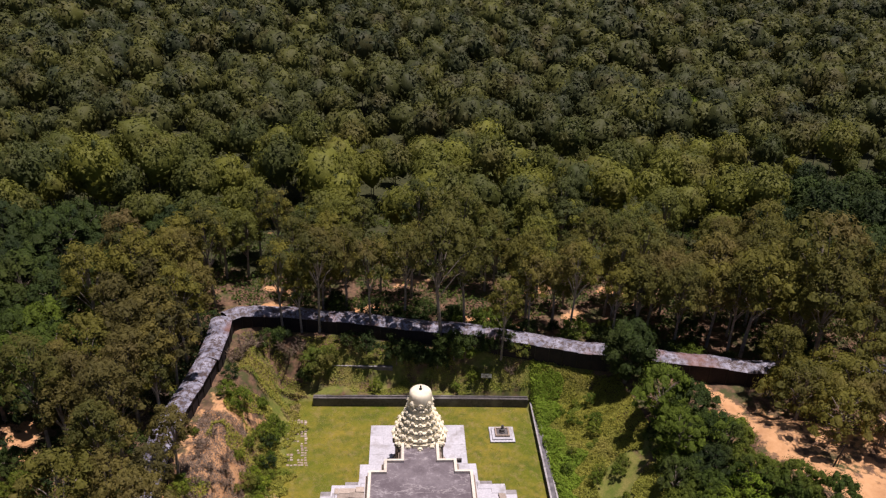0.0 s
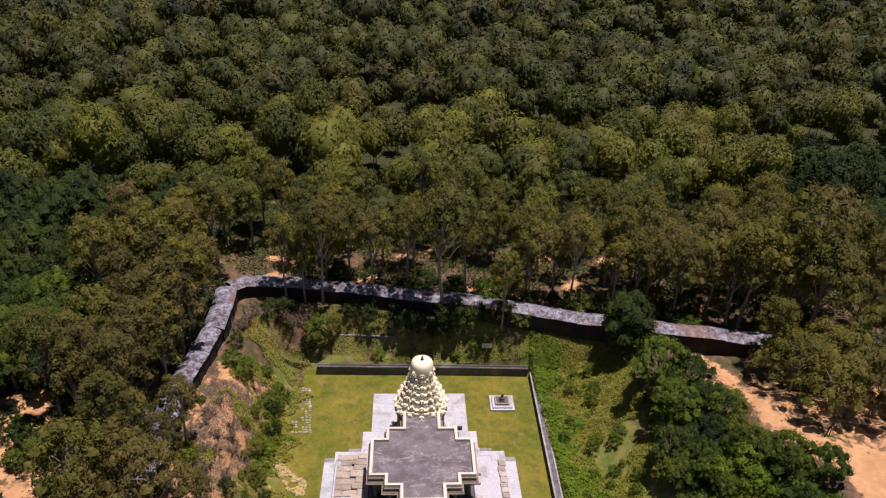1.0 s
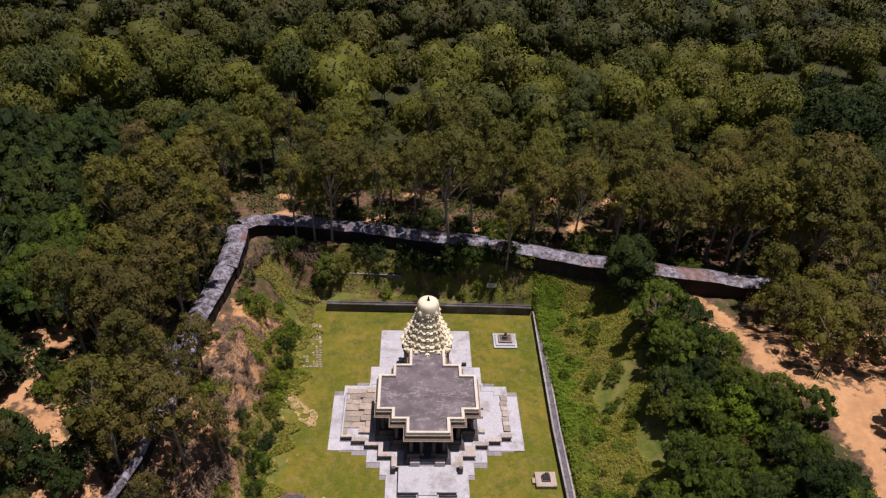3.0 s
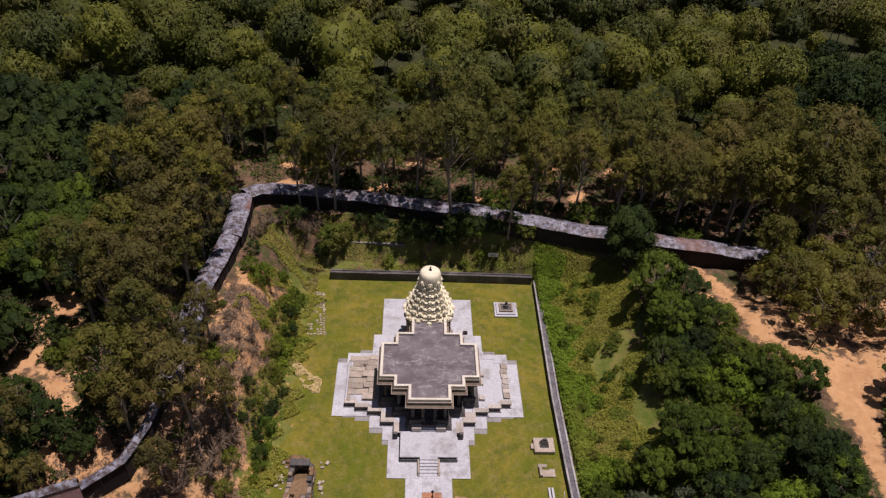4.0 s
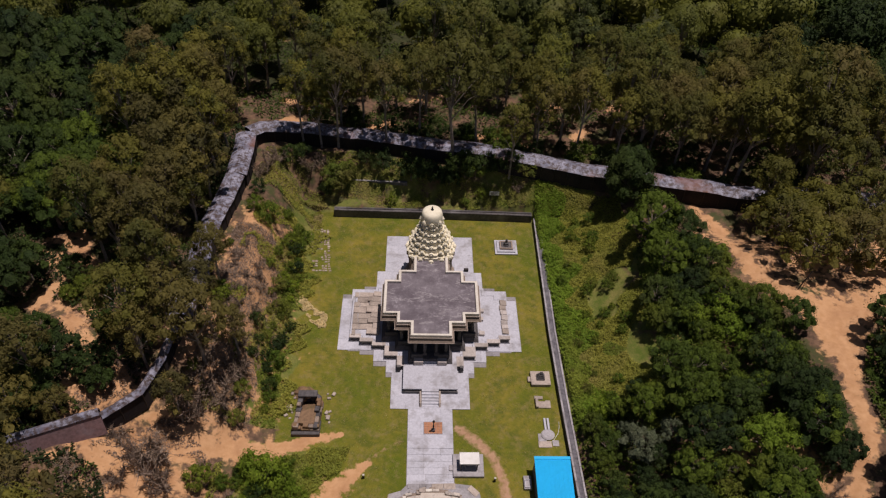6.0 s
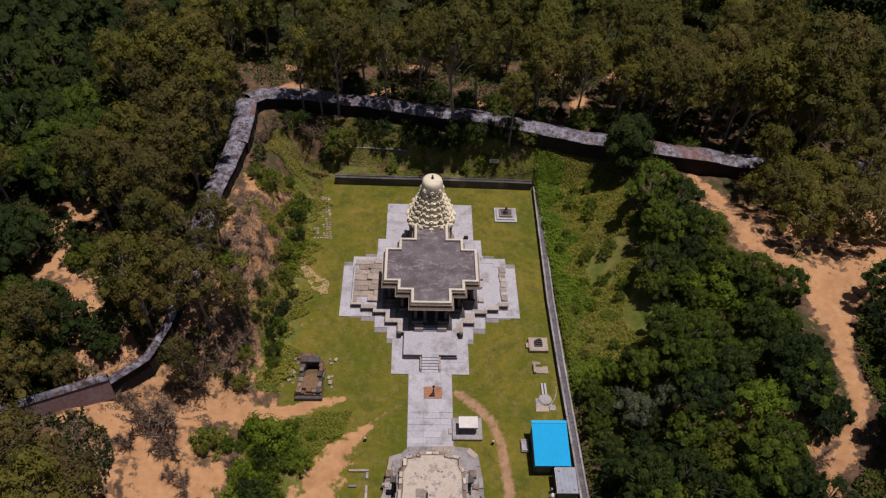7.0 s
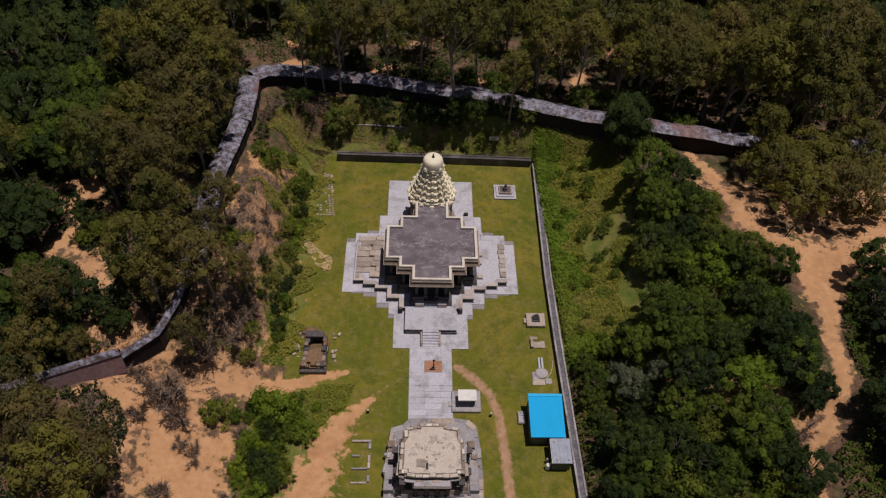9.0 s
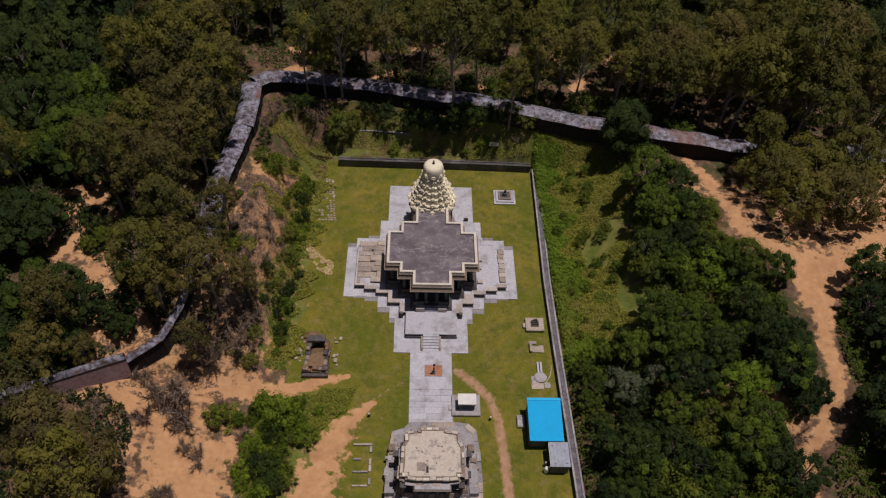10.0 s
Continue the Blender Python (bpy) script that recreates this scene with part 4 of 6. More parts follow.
        part("fallen_slab", box(-w, w, -q, q, 0, rng.uniform(0.12, 0.3), 0.03), rng.choice(("stone_grey", "slab", "stone_grey", "stone_brown")), t).matrix_basis = pose(x, y, 0.69, rng.uniform(-5, 5), rng.uniform(-4, 4), rng.choice((0, 90)) + rng.uniform(-12, 12))
    # a cover stone and loose rubble on the roof
    part("roof_slab", box(-1.7, -0.8, -1.5, -0.6, 4.35, 4.43, 0.03), "slab", t)
    # No hole is cut: a flat black block paints the shade of an opening.
    part("roof_opening", box(-0.7, -0.45, -1.75, -0.95, 4.355, 4.41, 0.02), "iron", t)
    for _ in range(12):
        a, r = rng.uniform(0, 6.28), rng.uniform(0.2, 1)
        ob = part("rubble", box(-0.12, 0.12, -0.09, 0.09, 0, 0.1, 0.03), "slab", t)
        ob.matrix_basis = pose(2.6 * r * math.cos(a), 1.6 * r * math.sin(a) + 0.3, 4.35, 0, 0, rng.uniform(0, 180))


front_hall()


# ---- small buildings and monuments in the court ----
def kiosk():
    t = thing("kiosk", (3.95, -16.8, 0.0), "small white-roofed kiosk on a grey stone slab", "kiosk")
    part("base", box(-1.6, 1.6, -1.45, 1.4, 0.0, 0.3, 0.03), "stone_grey", t)
    part("base_step", box(-2.0, -1.6, -0.6, 0.1, 0.0, 0.16, 0.02), "stone_grey", t)
    for x in (-0.8, 0.85):
        for y in (-0.62, 0.5):
            part("post", box(x - 0.07, x + 0.07, y - 0.07, y + 0.07, 0.3, 1.36, 0.01), "stone_dark", t)
    part("back_wall", box(-0.76, 0.8, 0.44, 0.52, 0.3, 1.34), "stone_dark", t)
    part("altar", box(-0.2, 0.6, -0.2, 0.3, 0.3, 0.85, 0.05), "stone_grey", t)
    roof = part("roof", box(-0.95, 1.03, -0.78, 0.68, 1.36, 1.47, 0.02), "white", t, "flat white sheet roof")
    part("roof_rim", rim([(-0.97, -0.8), (1.05, -0.8), (1.05, 0.7), (-0.97, 0.7)], 0.05, 1.34, 1.51), "white", roof)


def shed():
    t = thing("shed", local(12.3, -19.75) @ Matrix.Diagonal((0.94, 1, 1, 1)), "low shed with bright blue corrugated roof beside the wall", "shed")
    x0, x1, y0, y1, zb, zf = -1.95, 1.95, -2.6, 2.6, 2.2, 1.7
    plan = [(x0 + 0.12, y0 + 0.22), (x1 - 0.1, y0 + 0.22), (x1 - 0.1, y1 - 0.2), (x0 + 0.12, y1 - 0.2)]
    part("wall", prism(plan, plan, 0.0, zf - 0.03), "shed_wall", t)
    n = 8
    for i in range(n):
        a, b = x0 + (x1 - x0) * i / n, x0 + (x1 - x0) * (i + 1) / n - 0.004
        bm = bmesh.new()
        rows = []
        for y, z in ((y0, zf), (y1, zb)):
            top = []
            for k in range(13):
                q = a + (b - a) * k / 12
                top.append(bm.verts.new((q, y, z + 0.018 * math.sin(k * math.pi / 1.5))))
            rows.append(top)
        for k in range(12):
            bm.faces.new((rows[0][k], rows[0][k + 1], rows[1][k + 1], rows[1][k]))
        ext = bmesh.ops.extrude_face_region(bm, geom=bm.faces[:])
        bmesh.ops.translate(bm, verts=[v for v in ext["geom"] if isinstance(v, bmesh.types.BMVert)], vec=(0, 0, -0.03))
        bmesh.ops.recalc_face_normals(bm, faces=bm.faces)
        part("roof_sheet", bm, "blue", t, "bright blue corrugated sheet")
    part("ridge_flashing", box(x0 - 0.02, x1 + 0.02, y1 - 0.3, y1 + 0.05, zb - 0.03, zb + 0.03, 0.01), "blue", t)
    for x in (x0 + 0.12, (x0 + x1) / 2, x1 - 0.2):
        part("front_post", box(x, x + 0.1, y0 + 0.1, y0 + 0.21, 0, zf - 0.04), "iron", t)
    a = thing("lean_to", (13.35, -23.95, 0), "low annex with a grey sheet roof against the shed", "annex")
    part("wall", box(-0.9, 1.0, -1.3, 1.5, 0.0, 1.5), "shed_wall", a)
    roof = part("roof", box(-0.98, 1.05, -1.42, 1.55, 1.52, 1.6, 0.02), "grey_sheet", a, "grey-blue sheet roof")
    for k in range(1, 5):
        part("roof_seam", box(-0.98 + 0.4 * k, -0.95 + 0.4 * k, -1.41, 1.54, 1.602, 1.625), "grey_sheet", roof)
    for x, y in ((-0.65, 1.1), (0.7, -1.0), (-0.5, -1.05)):
        part("roof_stone", box(x - 0.1, x + 0.1, y - 0.07, y + 0.07, 1.6, 1.68, 0.02), "slab", roof)
    part("gutter", box(-1.04, -0.985, -1.4, 1.5, 1.46, 1.56, 0.01), "white", a)
    part("pipe", tube(bmesh.new(), [(-1.08, -1.1, 0), (-1.08, -1.1, 1.0), (-1.02, -1.15, 1.45)], [0.05] * 3, 8), "white", a)
    part("tank", lathe([(0.24, 0), (0.26, 0.1), (0.26, 0.7), (0.17, 0.8)], 14), "white", a).matrix_basis = pose(-1.25, -1.1, 0)
    part("tap_stand", box(-1.4, -1.15, -0.5, -0.25, 0, 0.7, 0.03), "stone_grey", a)
    w = thing("washing_platform", (9.95, -18.8, 0), "small grey concrete platform beside the shed", "platform")
    part("slab", box(-0.4, 0.42, -0.9, 0.7, 0, 0.3, 0.02), "stone_grey", w)
    part("basin_rim", rim([(-0.33, -0.8), (0.3, -0.8), (0.3, 0.2), (-0.33, 0.2)], 0.07, 0.3, 0.42), "paving", w)


def shrines():
    t = thing("altar", (11.25, 22.25, 0), "dark stone altar on a stepped pale plinth on the lawn", "altar")
    part("plinth", box(-1.65, 1.65, -1.75, 1.75, 0, 0.2, 0.02), "paving", t)
    part("plinth_step", box(-1.35, 1.35, -1.4, 1.4, 0.2, 0.38, 0.02), "paving", t)
    part("kerb", rim([(-0.95, -0.95), (0.95, -0.95), (0.95, 0.95), (-0.95, 0.95)], 0.2, 0.38, 0.62), "stone_brown", t)
    part("altar_block", box(-0.72, 0.72, -0.72, 0.72, 0.38, 0.55), "stone_dark", t)
    part("altar_stone", lathe([(0.42, 0.55), (0.46, 0.65), (0.3, 0.8), (0.36, 1.0), (0.2, 1.1), (0.17, 1.5), (0.06, 1.62)], 12), "stone_dark", t)
    t = thing("altar", (13.05, -4.35, 0), "dark stepped offering stone on a beige slab plinth", "altar")
    part("plinth", box(-1.15, 1.15, -1.1, 1.1, 0, 0.4, 0.03), "slab", t)
    part("plinth_step", box(-1.5, -1.15, -0.45, 0.35, 0, 0.25, 0.03), "slab", t)
    for k in range(4):
        part("altar_tier", box(-0.48 + 0.1 * k, 0.48 - 0.1 * k, -0.45 + 0.1 * k, 0.45 - 0.1 * k, 0.4 + 0.22 * k, 0.62 + 0.22 * k, 0.02), "stone_dark", t)
    t = thing("lamp_post", (0.32, -11.8, 0.0), "dark iron post on a terracotta tile square", "post")
    pieces = part("tile_bed", box(-1.05, 1.05, -0.85, 0.85, 0.08, 0.115), "stone_grey", t)
    for i in range(6):
        for j in range(5):
            part("tile", box(-1.0 + i / 3 + 0.01, -0.67 + i / 3 - 0.01, -0.8 + j * 0.32 + 0.01, -0.48 + j * 0.32 - 0.01, 0.115, 0.14), "terracotta", pieces)
    part("foot", box(-0.2, 0.2, -0.6, -0.2, 0.115, 0.4, 0.03), "stone_dark", t)
    part("shaft", lathe([(0.1, 0.4), (0.07, 0.9), (0.12, 0.95), (0.06, 1.05), (0.05, 1.6), (0.16, 1.66), (0.14, 1.74), (0.02, 1.9)], 10), "iron", t).matrix_basis = pose(0, -0.4, 0)
    rng = random.Random(3)
    t = thing("fallen_slabs", (12.95, -8.1, 0), "pale broken foundation slabs in the grass", "ruin")
    for x, y, w, d, h in [(-0.5, 0.9, 0.5, 0.25, 0.12), (-0.75, 0.0, 0.16, 0.7, 0.4), (0.1, -0.15, 0.75, 0.5, 0.12), (0.55, 0.3, 0.3, 0.2, 0.1)]:
        part("slab", box(x - w, x + w, y - d, y + d, 0, h, 0.04), "slab", t).matrix_basis = pose(0, 0, 0, 0, 0, rng.uniform(-5, 5))
    t = thing("round_stone", (12.9, -12.6, 0), "worn round millstone with a channel on grey slabs", "ruin")
    part("bed", box(-1.15, 0.3, -1.7, -0.85, 0, 0.06, 0.02), "slab", t)
    part("bed", box(0.4, 1.1, -1.5, -0.7, 0, 0.05, 0.02), "stone_grey", t)
    part("disc", lathe([(0.72, 0), (0.75, 0.12), (0.6, 0.17), (0.3, 0.15), (0.1, 0.22)], 20), "stone_grey", t)
    part("channel", box(-0.3, -0.06, 0.6, 2.3, 0, 0.2, 0.03), "paving", t)
    part("channel", box(0.06, 0.3, 0.6, 2.3, 0, 0.2, 0.03), "paving", t)
    part("bed", box(-1.1, -0.2, -0.9, 0.2, 0, 0.05, 0.02), "stone_grey", t)
    hose = thing("hose", (14.0, -12.0, 0), "thin white hose lying curved on the grass", "hose")
    part("pipe", tube(bmesh.new(), [(0.35, 1.3, 0.03), (0.3, 0.5, 0.03), (0.05, -0.4, 0.03), (-0.5, -1.3, 0.03), (-1.1, -1.8, 0.03)], [0.025] * 5, 6), "white", hose)
    for x, y in ((-6.85, -18.3), (6.6, -18.6)):
        g = thing("garden_lamp", (x, y, hgt(x, y)), "short dark garden lamp with a white cap", "lamp", "garden lamps")
        part("post", lathe([(0.14, 0), (0.12, 0.06), (0.12, 0.5), (0.15, 0.52)], 10), "iron", g)
        part("cap", lathe([(0.13, 0.52), (0.13, 0.58), (0.05, 0.64)], 10), "parapet", g)
    b = thing("stone_border", (-7.2, -24.1, 0), "low stone borders framing grass beds", "border")
    for x0, x1, y0, y1 in [(-1.05, 1.0, 1.95, 2.2), (0.7, 0.98, -3.5, 1.93), (-0.95, 0.68, 0.2, 0.42), (-0.95, 0.68, -1.3, -1.1), (-0.95, 0.68, -2.9, -2.7)]:
        n = max(2, int(max(x1 - x0, y1 - y0) / 0.7))
        for i in range(n):
            if x1 - x0 > y1 - y0:
                q = box(x0 + (x1 - x0) * i / n + 0.02, x0 + (x1 - x0) * (i + 1) / n, y0, y1, -0.02, 0.2 + rng.uniform(-0.05, 0.05), 0.03)
            else:
                q = box(x0, x1, y0 + (y1 - y0) * i / n + 0.02, y0 + (y1 - y0) * (i + 1) / n, -0.02, 0.2 + rng.uniform(-0.05, 0.05), 0.03)
            if rng.random() < 0.85:
                part("border_stone", q, rng.choice(("slab", "stone_grey", "pale_stone")), b)


def stone_tank():
    t = thing("stone_tank", (-13.45, -10.1, -0.05), "dark ruined stone tank half filled with earth", "ruin")
    ring = [(-1.55, -2.5), (1.4, -2.6), (1.5, 1.6), (0.7, 2.6), (-0.6, 2.6), (-1.3, 1.9)]
    rng = random.Random(4)
    n = len(ring)
    for course in range(4):                                # rough courses of masonry, higher at the back
        for i in range(n):
            a, b = Vector(ring[i]), Vector(ring[(i + 1) % n])
            cuts = max(2, int((b - a).length / rng.uniform(0.5, 0.8)))
            for k in range(cuts):
                m = a.lerp(b, (k + 0.5) / cuts)
                if course * 0.36 > 0.8 + 0.16 * (m.y + 2.5) + rng.uniform(-0.2, 0.15):
                    continue
                L = (b - a).length / cuts
                ob = part("wall_stone", box(-L * 0.49, L * 0.49, 0.05 * course + rng.uniform(-0.06, 0.06), 0.6 + rng.uniform(-0.1, 0.12), 0, 0.37, 0.05), rng.choice(("stone_brown", "stone_dark", "stone_dark", "earth")), t)
                ob.matrix_basis = pose(m.x, m.y, 0.36 * course, rng.uniform(-4, 4), rng.uniform(-4, 4), math.degrees(math.atan2((b - a).y, (b - a).x)) + rng.uniform(-5, 5))
    part("fill", prism(grown(ring, -0.45), [(-1.0, -1.95), (0.85, -2.05), (0.98, 0.3), (0.55, 0.2), (-0.05, 0.0), (-0.7, -0.3)], 0.0, 1.12), "earth", t, "brown earth filling the tank")
    part("roof_stone", box(-1.2, 0.9, 1.35, 2.3, 1.5, 1.72, 0.06), "stone_dark", t)
    mound = lathe([(2.1, 0.0), (1.7, 0.35), (1.1, 0.75), (0.5, 0.95), (0.1, 1.0)], 14)
    for v in mound.verts:
        v.co.x *= rng.uniform(0.8, 1.15)
        v.co.y *= rng.uniform(0.8, 1.15)
    part("mound", mound, "earth", t, "brown earth mound behind the tank").matrix_basis = pose(-0.9, 3.2, 0) @ Matrix.Diagonal((0.6, 0.6, 0.7, 1))
    part("front_slab", box(-1.6, 1.45, -3.0, -2.55, 0, 0.5, 0.06), "stone_dark", t)
    for _ in range(16):
        s = rng.uniform(0.12, 0.32)
        part("fallen_stone", box(-s, s, -s * 0.7, s * 0.7, 0, s, 0.05), "slab", t).matrix_basis = pose(rng.choice((-1, 1, -1)) * rng.uniform(1.8, 2.6), rng.uniform(-2, 3.2), 0.0, rng.uniform(-8, 8), 0, rng.uniform(0, 90))


def dark_box():
    t = thing("metal_box", (5.12, 16.45, 0.09), "small black metal box on the paving", "box")
    part("body", box(-0.3, 0.3, -0.2, 0.2, 0, 0.3, 0.02), "iron", t)
    part("lid", box(-0.32, 0.32, -0.22, 0.22, 0.302, 0.35, 0.01), "iron", t)


kiosk()
dark_box()
shed()
shrines()
stone_tank()


def signboard():
    x, y = 9.9, 31.6
    t = thing("signboard", (x, y, hgt(x, y) - 0.05), "small white signboard on two posts among bushes", "sign")
    part("board", box(-0.75, 0.75, -0.03, 0.03, 1.1, 1.75, 0.01), "white", t)
    for k in range(3):
        part("text_bar", box(-0.55, 0.5 - 0.15 * k, -0.038, -0.031, 1.55 - 0.16 * k, 1.62 - 0.16 * k), "iron", t)
    for s in (-0.55, 0.55):
        part("post", box(s - 0.04, s + 0.04, 0.03, 0.1, 0, 1.75), "iron", t)
    p = thing("wooden_post", (43.2, 2.6, hgt(43.2, 2.6) - 0.1), "dark leaning wooden post in the sand", "post")
    part("shaft", tube(bmesh.new(), [(0, 0, 0), (0.3, 0.1, 1.3), (0.7, 0.25, 2.6)], [0.09, 0.08, 0.05], 8), "iron", p)
    part("stay", tube(bmesh.new(), [(0.55, 0.1, 0), (0.45, 0.14, 1.6)], [0.05, 0.04], 6), "iron", p)


signboard()


# ---- the covered walkway round the court ----
def walkway(name, pts, label, W=1.35, side_material="mesh_dark", splay=0.0):
    """Sheet roof on posts with dark sides, laid bay by bay along pts."""
    t = thing(name, pose(0, 0, 0), label, "walkway")
    path = []
    for (ax, ay), (bx, by) in zip(pts, pts[1:]):
        n = max(1, round(math.hypot(bx - ax, by - ay) / 2.4))
        path += [(ax + (bx - ax) * i / n, ay + (by - ay) * i / n) for i in range(n)]
    path.append(pts[-1])
    heights = [site(x, y, hgt(x, y))[2] for x, y in path]
    path = [site(x, y)[:2] for x, y in path]
    heights = [sum(heights[max(0, i - 2):i + 3]) / len(heights[max(0, i - 2):i + 3]) for i in range(len(heights))]
    sides = []
    for i in range(len(path)):
        a, b = Vector(path[max(0, i - 1)]), Vector(path[min(len(path) - 1, i + 1)])
        d = (b - a).normalized()
        sides.append(Vector((-d.y, d.x)))
    rng = random.Random(len(path))
    for i in range(len(path) - 1):
        bm = bmesh.new()
        rows = []
        dz = rng.uniform(-0.06, 0.06)
        for j in (i, i + 1):
            p, s, z = Vector(path[j]), sides[j], heights[j] + 2.35 + dz
            prof = [(-W - 0.15, -0.12), (-W * 0.55, 0.26), (0, 0.42), (W * 0.55, 0.26), (W + 0.15, -0.12)]
            rows.append([bm.verts.new((p.x + s.x * u, p.y + s.y * u, z + v + rng.uniform(-0.03, 0.03))) for u, v in prof] +
                        [bm.verts.new((p.x + s.x * u, p.y + s.y * u, z + v - 0.05)) for u, v in reversed(prof)])
        r, q = rows
        for k in range(10):
            bm.faces.new((r[k], r[(k + 1) % 10], q[(k + 1) % 10], q[k]))
        bm.faces.new(r)
        bm.faces.new(q[::-1])
        bmesh.ops.recalc_face_normals(bm, faces=bm.faces)
        part("roof_sheet", bm, "sheet", t)
        for side in (-1, 1):
            bm = bmesh.new()
            v = []
            for j in (i, i + 1):
                p, s = Vector(path[j]), sides[j]
                for off in (W, W - 0.06):
                    for z in (heights[j] - 0.5, heights[j] + 2.24):
                        out = off + (splay if z < heights[j] else 0.0)
                        v.append(bm.verts.new((p.x + s.x * out * side, p.y + s.y * out * side, z)))
            for f in ((0, 1, 5, 4), (2, 3, 7, 6), (0, 2, 6, 4), (1, 3, 7, 5), (0, 1, 3, 2), (4, 5, 7, 6)):
                bm.faces.new([v[k] for k in f])
            bmesh.ops.recalc_face_normals(bm, faces=bm.faces)
            part("side_panel", bm, side_material, t)
            p = Vector(path[i]) + sides[i] * (W + 0.05) * side
            part("post", box(p.x - 0.05, p.x + 0.05, p.y - 0.05, p.y + 0.05, heights[i] - 0.5, heights[i] + 2.26), "iron", t)


walkway("covered_walkway", [(75, 22.5), (66.7, 25.3), (60.9, 26.6), (52, 26.6), (44.9, 26.8), (40.5, 28.3), (35, 29.6), (26.7, 31.8), (23, 32.8), (17.3, 34.7), (12.2, 36.3), (8.1, 38.2), (3.7, 39.0), (-1.6, 39.8), (-5.2, 41.0), (-9.8, 42.2), (-14.3, 42.9), (-19, 43.7), (-23.3, 43.6), (-27, 43.0), (-28.7, 41.2)], "covered walkway with grey sheet roof strewn with leaves")
walkway("covered_walkway", [(-28.8, 39.8), (-28.2, 34.4), (-27.9, 27.6)], "covered walkway with grey sheet roof before the trees", 1.35)
walkway("covered_walkway", [(-27.9, 27.2), (-28.1, 21.5), (-28.5, 15.5), (-28.4, 10), (-27.4, 4), (-27.5, -3)], "covered walkway with grey sheet roof under the trees", 1.2)
walkway("covered_walkway", [(-27.8, -4.4), (-28.2, -9.0), (-29.3, -12.6), (-32.6, -15.95)], "narrow covered walkway with dark sides on the sand", 0.36, "mesh_dark", 0.1)
walkway("covered_walkway", [(-32.1, -15.55), (-35.7, -17.6), (-39.5, -20.1), (-60, -30.5)], "narrow covered walkway with sloping brown sides on the sand", 0.34, "panel_brown", 0.7)


# ---- trees ----
def sprays(centre, radii, count, size, rng, heart, unrest, slim):
    """Quads of leaves over a clump of an uneven crown; they turn outwards from the clump and from the crown's heart."""
    d = rng.normal(size=(count, 3))
    d[:, 2] += 0.3
    d /= np.linalg.norm(d, axis=1)[:, None]
    p = np.asarray(centre) + d * np.asarray(radii) * rng.uniform(0.72, 1.1, size=(count, 1))
    out = p - heart
    out /= np.linalg.norm(out, axis=1)[:, None]
    nrm = d * 0.42 + out * 0.75 + rng.normal(size=(count, 3)) * unrest
    nrm /= np.linalg.norm(nrm, axis=1)[:, None]
    u = np.cross(nrm, rng.normal(size=(count, 3)))
    u /= np.linalg.norm(u, axis=1)[:, None]
    v = np.cross(nrm, u)
    s = size * rng.uniform(0.6, 1.35, size=(count, 1))
    t = s * slim * rng.uniform(0.7, 1.2, size=(count, 1))
    return np.stack([p - u * s, p + u * s * 0.5 - v * t, p + u * s * 0.6 + v * t], 1).reshape(-1, 3)


def lump(centre, radii, rng, n=7, m=3, drop=80):
    """The dense inner leafage of a clump: an uneven rounded mass, open below."""
    rows = [np.array([[0.0, 0.0, 1.0]])]
    for k in range(m):
        e = math.radians(58 - drop * k / (m - 1))
        a = (np.arange(n) + 0.5 * (k % 2)) * 2 * math.pi / n
        rows.append(np.stack([np.cos(a) * math.cos(e), np.sin(a) * math.cos(e), np.full(n, math.sin(e))], 1))
    p = np.concatenate(rows)
    p = np.asarray(centre) + p * np.asarray(radii) * rng.uniform(0.7, 1.2, (len(p), 1))
    f = [(0, 1 + k, 1 + (k + 1) % n) for k in range(n)]
    for r in range(m - 1):
        s, t = 1 + r * n, 1 + (r + 1) * n
        for k in range(n):
            q = (k + 1) % n
            f += [(s + k, t + k, t + q), (s + k, t + q, s + q)]
    return p, np.array(f)


